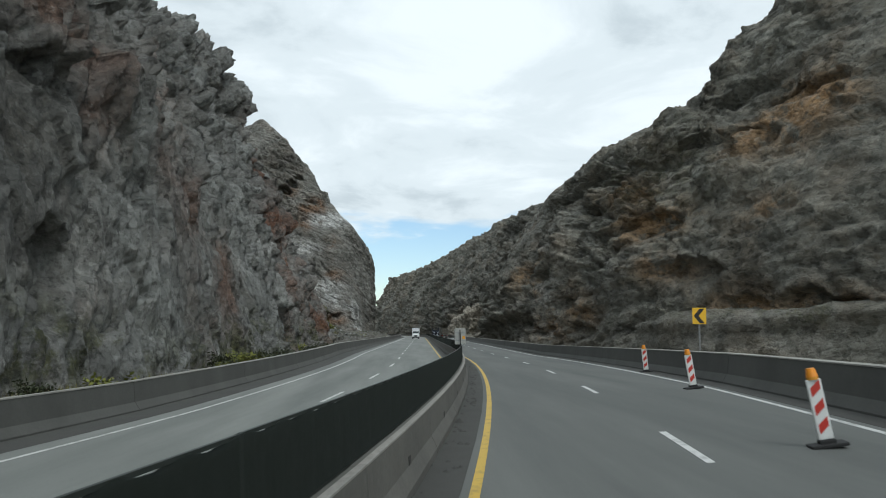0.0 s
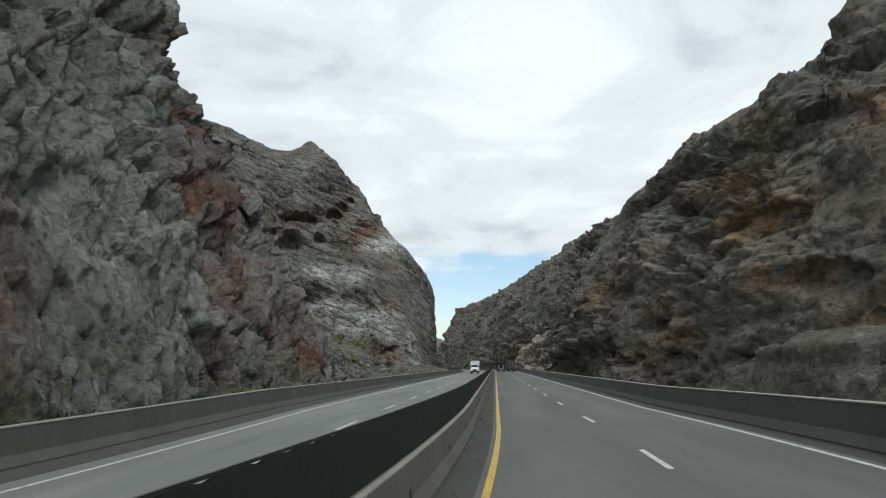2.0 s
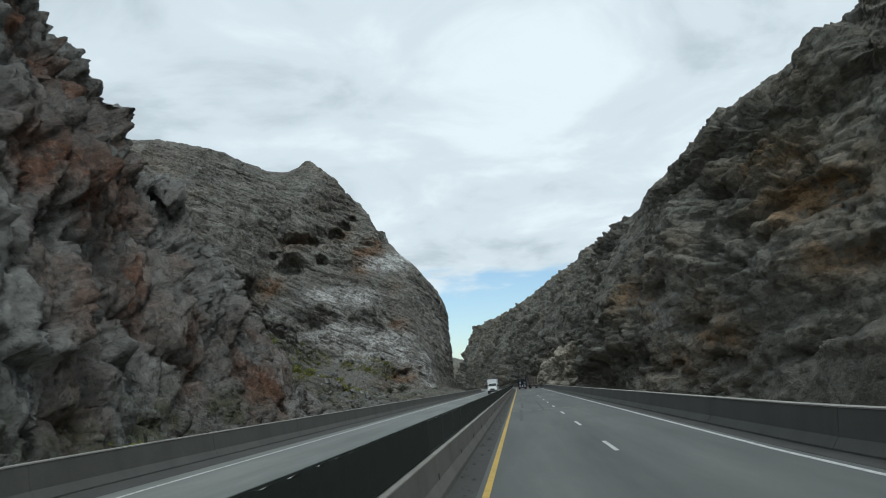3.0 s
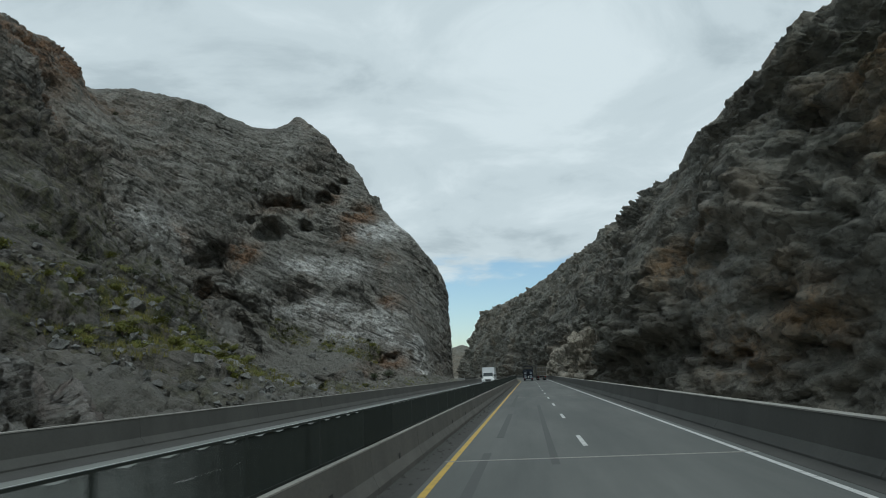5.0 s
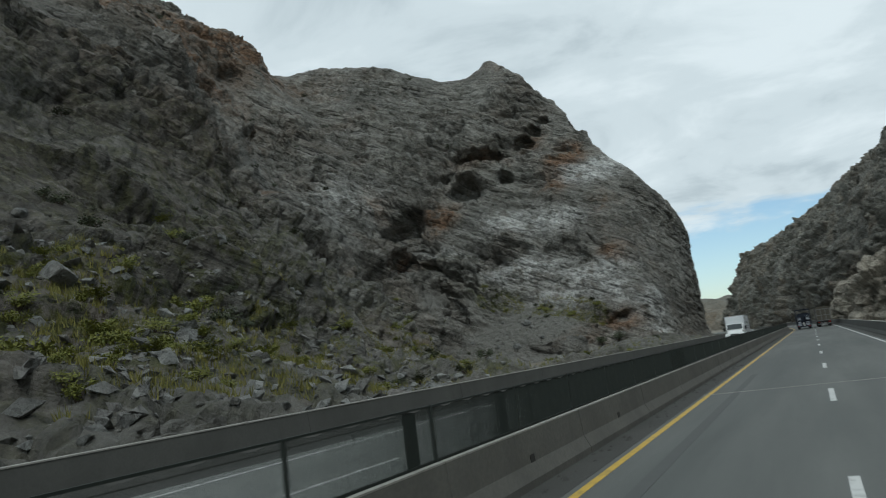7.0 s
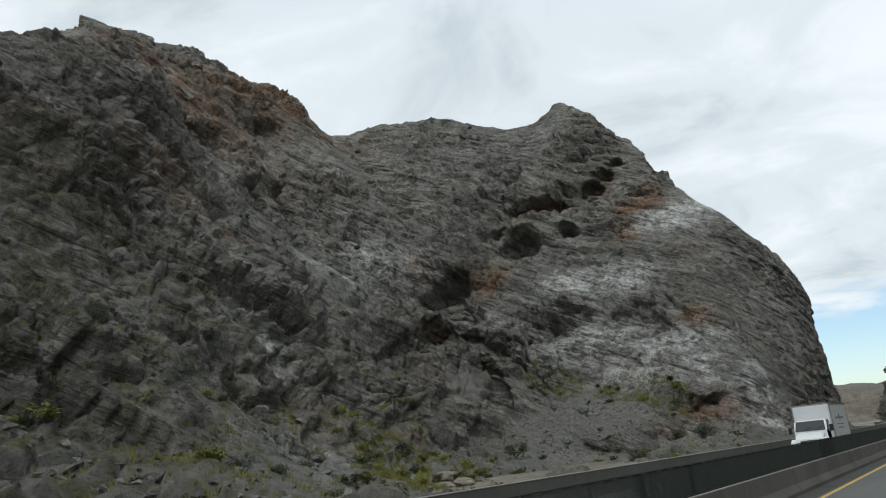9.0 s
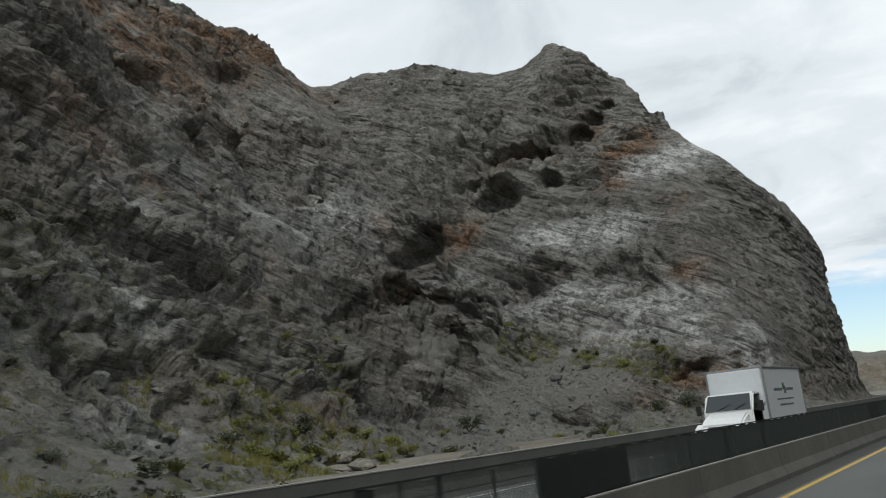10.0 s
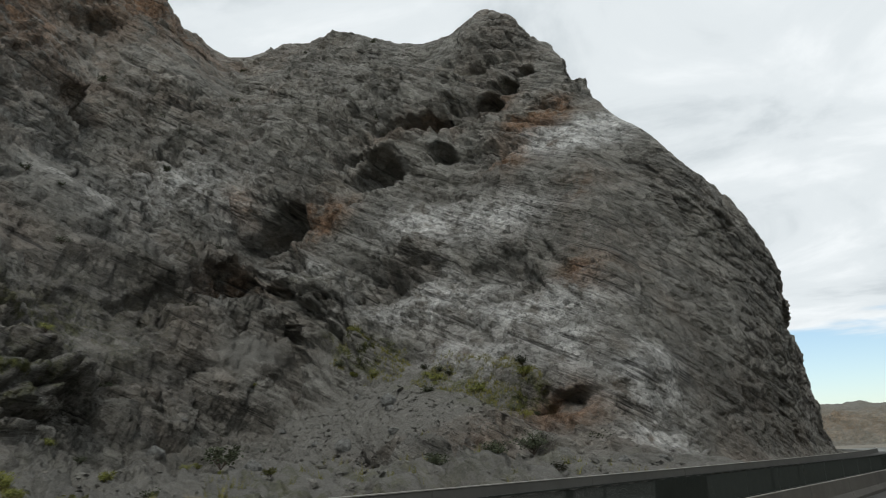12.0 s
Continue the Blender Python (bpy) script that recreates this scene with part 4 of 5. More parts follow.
def glass_material():
    m = Mat("windscreen_glass", 0.05)
    m.b.inputs["Base Color"].default_value = (0.02, 0.028, 0.03, 1)
    m.b.inputs["Specular IOR Level"].default_value = 0.8
    return m.mat


WINDOW = glass_material()


# ---- glare screen on the median ----
def screen_panel(deep, n, clogged=()):
    thing = tagged(new("glare_screen"), "dark green-black anti-glare mesh panel on the median", "glare screen", "screen panels along the median")
    part("post", bm_with((box, -0.02, 0.02, 0.02, 0.06, 0.80, 1.515)), SCREEN, thing)
    part("top_rail", bm_with((box, -0.014, 0.014, 0.06, 3.0, 1.492, 1.518)), SCREEN, thing)
    part("bottom_rail", bm_with((box, -0.014, 0.014, 0.06, 3.0, 0.79, 0.84)), SCREEN, thing)
    verts, faces = [], []
    for i in range(n):
        y = 0.075 + 2.91 * (i + (random.random() - 0.5) * 0.12) / (n - 1)
        c, s = deep * (0.8 + 0.4 * random.random()), 0.0018
        top = 1.49 + 0.02 * math.sin(9.0 * y)
        k = len(verts)
        if any(lo < y < hi for lo, hi in clogged):
            c *= 3.0                                      # torn, clogged stretches
        if deep < 0.01:                                   # single wires of the open weave
            verts += [(-c, y, 0.835), (c, y, 0.835), (c, y, top), (-c, y, top)]
            faces.append((k, k + 1, k + 2, k + 3))
            continue
        verts += [(x, y + yy, z) for z in (0.835, top) for x, yy in ((-c, -s), (c, -s), (c, s), (-c, s))]
        faces += [(k, k + 1, k + 5, k + 4), (k + 1, k + 2, k + 6, k + 5), (k + 2, k + 3, k + 7, k + 6), (k + 3, k, k + 4, k + 7)]
    mesh_object("mesh_infill", verts, faces, SCREEN, parent=thing)
    return thing


dense = screen_panel(0.032, 96)
weaves = [screen_panel(0.0012, 500), screen_panel(0.0012, 500, ((0.7, 0.82), (1.9, 1.96))), screen_panel(0.0012, 500, ((2.3, 2.62),))]
dense.matrix_basis = road_pose(0, -30)
for k, weave in enumerate(weaves):
    weave.matrix_basis = road_pose(0, 75 + 3 * k)
for k in range(1, 118):
    y = -30 + 3.0 * k
    if k not in (35, 36, 37):
        copy_thing(dense if k < 35 or k % 9 == 3 else weaves[(k * 7 // 3) % 3], road_pose(0, y))


# ---- sign on the median, seen from behind ----
def median_sign(y):
    thing = tagged(new("road_sign"), "grey metal back of a small road sign on a post", "road sign")
    part("post", bm_with((box, -0.022, 0.022, -0.03, 0.025, 0.78, 2.30)), BLACK, thing, "dark square post")
    part("panel", bm_with((box, -0.26, 0.26, 0.032, 0.046, 1.62, 2.36, 0.005)), SIGN_BACK, thing)
    for h in (1.78, 2.14):
        part("brace", bm_with((box, -0.22, 0.22, 0.026, 0.034, h, h + 0.04)), STEEL, thing)
    part("sticker", bm_with((box, 0.10, 0.22, 0.024, 0.031, 1.86, 2.00)), ORANGE, thing, "orange reflective sticker")
    thing.matrix_basis = road_pose(0.0, y)
    return thing


median_sign(39.5)


# ---- chevron sign ----
def chevron_sign():
    thing = tagged(new("chevron_sign"), "yellow curve sign with a black chevron on a post", "road sign")
    part("panel", bm_with((box, -0.36, 0.36, 0, 0.02, -0.44, 0.44, 0.006)), SIGN_YELLOW, thing)
    out = [(0.02, 0.40), (-0.30, 0.0), (0.02, -0.40), (0.28, -0.40), (-0.03, 0.0), (0.28, 0.40)]
    bm = bmesh.new()
    prism(bm, out, -0.006, -0.001)
    part("chevron", bm, BLACK, thing, "black arrow pointing along the bend")
    part("post", bm_with((box, -0.04, 0.04, 0.022, 0.10, -5.6, 0.3)), GREY_TRIM, thing)
    return thing


sign = chevron_sign()
sign.matrix_basis = pose(12.2, 44.7, 3.2, 0, 0, -8)


# ---- lane delineators with lamps ----
def delineator():
    thing = tagged(new("delineator_post"), "white and red striped delineator post with amber lamp", "delineator", "delineators beside the lane")
    part("base", bm_with((box, -0.29, 0.29, -0.18, 0.18, 0.0, 0.06, 0.02), (box, -0.13, 0.13, -0.09, 0.09, 0.05, 0.12, 0.02)), RUBBER, thing, "black rubber base plate")
    part("panel", bm_with((box, -0.118, 0.118, -0.035, 0.035, 0.12, 1.10, 0.02)), WHITE_PLASTIC, thing)
    for k in range(3):
        z = 0.26 + 0.30 * k
        bm = bmesh.new()
        a, w = 0.080, 0.15
        prism(bm, [(-a, z - 0.05), (a, z + 0.08), (a, z + 0.08 + w), (-a, z - 0.05 + w)], -0.040, -0.036)
        part("stripe", bm, RED_STRIPE, thing)
    lamp = part("lamp", bm_with((disc, (0, 0, 1.21), 0.095, 0.14, "Z", 16, 0.070)), AMBER, thing, "round amber warning lamp")
    part("lamp_cap", bm_with((disc, (0, 0, 1.12), 0.09, 0.05, "Z", 16)), ORANGE, lamp)
    return thing


post = delineator()
post.matrix_basis = road_pose(6.81, 16.5, 0.0, -4) @ pose(0, 0, 0, 0, -7, 0)
copy_thing(post, road_pose(7.80, 28.7, 0.0, 6) @ pose(0, 0, 0, 0, -6, 0))
copy_thing(post, road_pose(8.80, 40.1, 0.0, -2) @ pose(0, 0, 0, 0, -3, 0))


# ---- vehicles ----
def wheel(parent, x, y, r=0.5, w=0.28, name="wheel"):
    tyre = part(name, bm_with((disc, (x, y, r), r, w, "X", 28)), RUBBER, parent, "black rubber tyre")
    part("rim", bm_with((disc, (x, y, r), r * 0.56, w + 0.02, "X", 20), (disc, (x, y, r), r * 0.22, w + 0.06, "X", 12)), GREY_TRIM, tyre, "grey steel rim")


def box_truck():
    """White two-axle truck; its nose points to -y, x to its left side of the road."""
    t = tagged(new("box_truck"), "white box truck with a bonneted cab in the oncoming lane", "truck")
    part("cargo_box", bm_with((box, -1.22, 1.22, 0.0, 6.3, 1.08, 3.42, 0.03)), BOX_WHITE, t)
    rails = bm_with((box, -1.25, 1.25, -0.03, 0.09, 3.36, 3.47, 0.02), (box, 1.17, 1.25, -0.03, 0.06, 1.05, 3.40, 0.015), (box, -1.25, -1.17, -0.03, 0.06, 1.05, 3.40, 0.015),
                    (box, 1.17, 1.25, 6.24, 6.34, 1.05, 3.46, 0.015), (box, 1.19, 1.25, 0.0, 6.3, 3.38, 3.46, 0.01), (box, 1.19, 1.25, 0.0, 6.3, 1.04, 1.14, 0.01))
    part("box_trim", rails, STEEL, t, "aluminium corner rails")
    part("wind_deflector", bm_with((box, -1.15, 1.15, -0.12, -0.02, 1.9, 3.38, 0.05)), BOX_WHITE, t)
    cab = bmesh.new()
    prism(cab, [(-0.20, 0.85), (-0.20, 2.35), (-0.35, 2.45), (-1.15, 2.42), (-1.62, 1.72), (-1.70, 0.85)], -1.02, 1.02, "x")
    bmesh.ops.bevel(cab, geom=list(cab.edges), offset=0.06, segments=2, affect="EDGES")
    body = part("cab", cab, TRUCK_WHITE, t)
    hood = bmesh.new()
    prism(hood, [(-1.62, 0.70), (-1.62, 1.66), (-2.35, 1.46), (-2.75, 1.20), (-2.80, 0.70)], -0.86, 0.86, "x")
    bmesh.ops.bevel(hood, geom=list(hood.edges), offset=0.08, segments=2, affect="EDGES")
    part("bonnet", hood, TRUCK_WHITE, t)
    for sgn in (-1, 1):
        f = bmesh.new()
        prism(f, [(-1.75, 0.72), (-1.85, 1.15), (-2.15, 1.27), (-2.55, 1.12), (-2.72, 0.72), (-2.66, 0.62), (-2.50, 0.92), (-2.20, 1.05), (-1.95, 0.92), (-1.85, 0.72)], sgn * 0.80, sgn * 1.16, "x")
        part("fender", f, TRUCK_WHITE, t)
        part("headlight", bm_with((box, sgn * 0.93 - 0.13, sgn * 0.93 + 0.13, -2.80, -2.68, 0.82, 1.02, 0.03)), LAMP_GLASS, t, "clear headlamp")
        mirror = part("mirror", bm_with((box, sgn * 1.30 - 0.11, sgn * 1.30 + 0.11, -1.42, -1.34, 1.62, 2.05, 0.03)), BLACK, t, "black door mirror")
        part("mirror_arm", bm_with((bar, (sgn * 1.0, -1.35, 1.70), (sgn * 1.25, -1.38, 1.72), 0.018), (bar, (sgn * 1.0, -1.30, 2.0), (sgn * 1.25, -1.38, 1.98), 0.018)), BLACK, mirror)
        win = bmesh.new()
        prism(win, [(-0.42, 1.62), (-0.42, 2.26), (-1.10, 2.26), (-1.46, 1.66)], sgn * 1.022, sgn * 1.030, "x")
        part("side_window", win, WINDOW, t, "dark door window")
        door = bmesh.new()
        prism(door, [(-0.36, 0.95), (-0.36, 2.32), (-1.12, 2.32), (-1.56, 1.62), (-1.56, 0.95)], sgn * 1.012, sgn * 1.020, "x")
        d = part("door", door, TRUCK_WHITE, t)
        part("handle", bm_with((box, sgn * 1.03 - 0.015, sgn * 1.03 + 0.015, -0.62, -0.46, 1.42, 1.47)), BLACK, d, "black door handle")
    glass = bmesh.new()
    quad = [(-0.88, -1.195, 2.36), (0.88, -1.195, 2.36), (0.94, -1.615, 1.74), (-0.94, -1.615, 1.74)]
    lo = [glass.verts.new(q) for q in quad]
    hi = [glass.verts.new((q[0], q[1] - 0.03, q[2] + 0.02)) for q in quad]
    glass.faces.new(lo[::-1])
    glass.faces.new(hi)
    for i in range(4):
        glass.faces.new((lo[i], lo[(i + 1) % 4], hi[(i + 1) % 4], hi[i]))
    bmesh.ops.recalc_face_normals(glass, faces=glass.faces)
    w = part("windscreen", glass, WINDOW, t, "dark reflecting windscreen")
    part("wiper", bm_with((bar, (-0.4, -1.645, 1.78), (0.1, -1.53, 2.0), 0.012), (bar, (0.3, -1.645, 1.78), (0.75, -1.53, 2.0), 0.012)), BLACK, w)
    grille = part("grille", bm_with((box, -0.52, 0.52, -2.84, -2.76, 0.74, 1.16, 0.02)), BLACK, t, "black radiator grille")
    for k in range(5):
        part("grille_bar", bm_with((box, -0.50, 0.50, -2.855, -2.835, 0.79 + 0.08 * k, 0.815 + 0.08 * k)), STEEL, grille)
    part("bumper", bm_with((box, -1.15, 1.15, -2.88, -2.68, 0.40, 0.68, 0.05)), BLACK, t, "dark front bumper")
    part("chassis", bm_with((box, -0.45, 0.45, -2.6, 6.2, 0.62, 0.98), (box, -1.15, 1.15, 6.1, 6.3, 0.62, 0.74), (box, 0.55, 1.05, 0.2, 1.5, 0.55, 0.95, 0.05)), BLACK, t)
    for x, y in ((-0.95, -2.2), (0.95, -2.2), (-0.9, 4.5), (0.9, 4.5)):
        wheel(t, x, y, 0.49, 0.30)
    # print on the side that faces the other carriageway: plain shapes and bars
    for name, y0, y1, z0, z1, mat in (("logo_mark", 2.75, 3.10, 2.42, 2.72, GREEN_PRINT), ("logo_mark", 2.95, 3.30, 2.24, 2.58, GREY_PRINT), ("text_bar", 1.30, 2.65, 2.38, 2.50, GREY_PRINT), ("text_bar", 3.40, 4.60, 2.38, 2.50, GREY_PRINT),
                                       ("text_bar", 1.55, 4.40, 1.98, 2.04, GREY_PRINT), ("text_bar", 1.85, 4.20, 1.72, 1.80, GREY_PRINT)):
        part(name, bm_with((box, 1.219, 1.226, y0, y1, z0, z1)), mat, t)
    part("roof_marker", bm_with((box, -0.5, -0.4, -0.06, -0.02, 3.47, 3.50), (box, 0.4, 0.5, -0.06, -0.02, 3.47, 3.50)), AMBER, t, "amber roof marker lamps")
    return t


truck = box_truck()
truck.matrix_basis = pose(-4.5, 246.6, 0.0)


def car_carrier():
    """Empty two-deck car carrier trailer; the rear is at y = 0 and it runs to +y."""
    t = tagged(new("car_carrier"), "empty dark blue two-deck car carrier trailer with ramps", "car carrier trailer")
    L, W = 13.5, 1.28
    for sgn in (-1, 1):
        x = sgn * (W - 0.05)
        part("lower_rail", bm_with((box, x - 0.06, x + 0.06, 0.1, L, 0.75, 0.98)), NAVY, t)
        part("upper_rail", bm_with((beam, (x, 0.3, 2.35), (x, L, 2.75), 0.12, 0.16)), NAVY, t)
        part("roof_rail", bm_with((beam, (x, 2.2, 3.65), (x, L, 3.75), 0.07, 0.10)), NAVY, t)
        for y in (0.35, 2.2, 4.6, 7.2, 9.8, 12.4):
            part("post", bm_with((box, x - 0.06, x + 0.06, y - 0.07, y + 0.07, 0.9, 3.72 if y > 1 else 2.6)), NAVY, t)
        for y in (0.5, 4.8, 9.9):
            part("brace", bm_with((bar, (x, y, 1.0), (x, y + 2.1, 2.45), 0.045)), NAVY, t)
        part("hydraulic_ram", bm_with((bar, (x, 0.6, 1.1), (x, 1.5, 2.4), 0.05), (bar, (x, 0.9, 1.55), (x, 1.5, 2.4), 0.03)), STEEL, t)
        part("loading_ramp", bm_with((beam, (sgn * 0.72, 0.05, 0.95), (sgn * 0.72, 2.4, 0.86), 0.55, 0.07)), RAMP, t, "bare metal loading ramp")
        part("folded_ramp", bm_with((beam, (sgn * 0.72, 0.10, 0.62), (sgn * 0.72, 0.02, 1.12), 0.55, 0.06)), RAMP, t, "folded bare metal ramp")
        part("upper_deck_runway", bm_with((beam, (sgn * 0.72, 0.35, 2.30), (sgn * 0.72, L, 2.70), 0.55, 0.06)), RAMP, t)
        part("lower_deck_runway", bm_with((beam, (sgn * 0.72, 2.4, 1.20), (sgn * 0.72, L, 1.35), 0.55, 0.06)), RAMP, t)
        part("upper_flap", bm_with((beam, (sgn * 0.72, 0.36, 1.75), (sgn * 0.72, 0.9, 2.30), 0.55, 0.05)), RAMP, t, "bare metal flap")
        part("tail_lamp", bm_with((box, sgn * 0.95 - 0.14, sgn * 0.95 + 0.14, -0.03, 0.03, 0.50, 0.60, 0.01)), TAIL_RED, t, "red tail lamp")
        part("mud_flap", bm_with((box, sgn * 0.92 - 0.28, sgn * 0.92 + 0.28, 2.2, 2.23, 0.18, 0.75)), RUBBER, t)
        for y in (3.0, 4.2):
            wheel(t, sgn * 0.98, y, 0.42, 0.34)
    part("rear_bumper", bm_with((box, -1.24, 1.24, -0.02, 0.14, 0.42, 0.66, 0.02)), NAVY, t)
    part("centre_post", bm_with((box, -0.09, 0.09, 0.02, 0.12, 0.62, 1.30)), WHITE_PLASTIC, t, "pale upright between the ramps")
    for y, z in ((0.4, 2.34), (3.0, 2.44), (6.0, 2.54), (9.0, 2.64), (12.8, 2.74), (2.2, 3.68), (5.5, 3.70), (9.0, 3.72), (13.3, 3.74), (2.6, 1.2), (6.5, 1.25), (10.5, 1.3)):
        part("cross_beam", bm_with((box, -W, W, y - 0.06, y + 0.06, z - 0.07, z + 0.05)), NAVY, t)
    part("chassis", bm_with((box, -0.5, 0.5, 1.5, L, 0.62, 0.98)), NAVY, t)
    # tractor in front
    cab = bmesh.new()
    prism(cab, [(L + 0.5, 0.8), (L + 0.5, 3.05), (L + 1.9, 3.05), (L + 2.6, 2.1), (L + 4.2, 1.8), (L + 4.4, 0.7)], -1.1, 1.1, "x")
    bmesh.ops.bevel(cab, geom=list(cab.edges), offset=0.08, segments=2, affect="EDGES")
    part("tractor_cab", cab, NAVY, t, "dark blue tractor cab")
    for sgn in (-1, 1):
        wheel(t, sgn * 0.98, L - 0.6, 0.5, 0.4)
        wheel(t, sgn * 0.98, L + 3.4, 0.5, 0.3)
        part("mirror", bm_with((box, sgn * 1.42 - 0.1, sgn * 1.42 + 0.1, L + 2.0, L + 2.1, 1.9, 2.5, 0.02), (bar, (sgn * 1.05, L + 2.0, 2.2), (sgn * 1.35, L + 2.05, 2.2), 0.02)), BLACK, t, "black door mirror")
    return t


carrier = car_carrier()
carrier.matrix_basis = road_pose(3.1, 299.0)


def tarp_lorry():
    t = tagged(new("lorry"), "grey-brown tarpaulin-covered lorry trailer seen from behind", "lorry")
    part("trailer_body", bm_with((box, -1.27, 1.27, 0.0, 12.5, 1.15, 3.55, 0.04)), TARP, t)
    ridge = bmesh.new()
    prism(ridge, [(-1.29, 3.45), (-1.2, 3.72), (0.0, 3.86), (1.2, 3.72), (1.29, 3.45)], -0.03, 12.53)
    part("tarpaulin", ridge, TARP, t, "dark stretched tarpaulin roof")
    for x in (-1.2, -0.4, 0.4, 1.2):
        part("tailgate_rib", bm_with((box, x - 0.05, x + 0.05, -0.06, 0.0, 1.15, 3.42)), GREY_TRIM, t)
    for z in (1.2, 2.2, 3.35):
        part("tailgate_bar", bm_with((box, -1.25, 1.25, -0.05, 0.0, z - 0.05, z + 0.05)), GREY_TRIM, t)
    part("chassis", bm_with((box, -0.5, 0.5, 0.2, 12.4, 0.75, 1.13)), BLACK, t)
    part("rear_bumper", bm_with((box, -1.2, 1.2, -0.05, 0.08, 0.45, 0.62, 0.02), (box, -0.06, 0.06, 0.0, 0.1, 0.6, 0.8)), GREY_TRIM, t)
    for sgn in (-1, 1):
        part("tail_lamp", bm_with((box, sgn * 0.95 - 0.16, sgn * 0.95 + 0.16, -0.07, -0.04, 0.80, 0.92, 0.01)), TAIL_RED, t, "red tail lamp")
        part("mud_flap", bm_with((box, sgn * 0.92 - 0.3, sgn * 0.92 + 0.3, 0.9, 0.93, 0.15, 0.8)), RUBBER, t)
        for y in (1.6, 2.9):
            wheel(t, sgn * 0.95, y, 0.5, 0.5)
        wheel(t, sgn * 0.95, 11.2, 0.5, 0.5)
        wheel(t, sgn * 0.95, 15.2, 0.5, 0.3)
    cab = bmesh.new()
    prism(cab, [(12.9, 0.8), (12.9, 3.1), (14.1, 3.1), (14.7, 2.0), (16.0, 1.75), (16.2, 0.7)], -1.1, 1.1, "x")
    bmesh.ops.bevel(cab, geom=list(cab.edges), offset=0.08, segments=2, affect="EDGES")
    part("tractor_cab", cab, GREY_TRIM, t)
    return t


lorry = tarp_lorry()
lorry.matrix_basis = road_pose(6.7, 304.0)


# ---- rocks ----
def rock_mesh(name, seed, material, cuts=3, flat=0.75):
    """An angular boulder of about unit radius."""
    bm = bmesh.new()
    bmesh.ops.create_icosphere(bm, subdivisions=cuts, radius=1.0)
    rnd = random.Random(seed)
    planes = [(Vector((rnd.gauss(0, 1), rnd.gauss(0, 1), rnd.gauss(0, 1))).normalized(), 0.55 + 0.35 * rnd.random()) for _ in range(14)]
    for v in bm.verts:
        for n, d in planes:
            over = v.co.dot(n) - d
            if over > 0:
                v.co -= n * over * 0.92
        v.co += v.co.normalized() * 0.06 * noise.noise(v.co * 2.5 + Vector((seed * 3.1, 0, 0)))
        v.co += v.co.normalized() * 0.025 * noise.noise(v.co * 8.0)
        v.co.z *= flat
    me = bpy.data.meshes.new(name)
    bm.to_mesh(me)
    bm.free()
    me.materials.append(material)
    return me


from mathutils.bvhtree import BVHTree


def surface_of(ob, nu, nv, step):
    me = ob.data
    co = np.empty(len(me.vertices) * 3, np.float32)
    me.vertices.foreach_get("co", co)
    grid = co.reshape(nu, nv, 3)[::step, ::step]
    nu, nv = grid.shape[:2]
    idx = np.arange(nu * nv).reshape(nu, nv)
    quads = np.stack([idx[:-1, :-1], idx[1:, :-1], idx[1:, 1:], idx[:-1, 1:]], -1).reshape(-1, 4)
    return BVHTree.FromPolygons(grid.reshape(-1, 3).tolist(), quads.tolist())


TREES = {"peak": surface_of(cliff_peak, 1120, 490, 2), "ground": surface_of(ground, len(gx), len(gy), 1)}


def drop(x, y, on="peak", top=220.0):
    """The place and normal under (x, y, top) on a surface, or None."""
    hit = TREES[on].ray_cast(Vector((x, y, top)), Vector((0, 0, -1)))
    return (hit[0], hit[1]) if hit[0] is not None else None


def outcrop(name, centre, radii, seed, cuts, label):
    """A heap of jammed angular blocks standing on the ground."""
    bm = bmesh.new()
    bmesh.ops.create_icosphere(bm, subdivisions=cuts, radius=1.0)
    me = bpy.data.meshes.new(name)
    bm.to_mesh(me)
    bm.free()
    co = np.empty(len(me.vertices) * 3)
    me.vertices.foreach_get("co", co)
    n = co.reshape(-1, 3)
    p = n * np.array(radii) + np.array(centre) + 37.0 * seed
    d = 1.6 * fbm(p / 7.0, 2, 3 * seed)
    for size, tilted, stepped, joint, k in ((7.5, 2.6, 3.4, 0.9, 11), (3.2, 1.1, 1.3, 0.5, 21), (1.1, 0.35, 0.3, 0.15, 31)):
        face, tone, gap = facets(p / size, k + seed)
        d += tilted * face + stepped * (tone - 0.5) - joint * np.exp(-(gap / 0.10) ** 2)
    co = (n * (np.array(radii) + d[:, None]) + np.array(centre)).reshape(-1)
    me.vertices.foreach_set("co", co)
    me.update()
    me.materials.append(ROCK_PALE)
    return tagged(new(name, me), label, "rock outcrop")


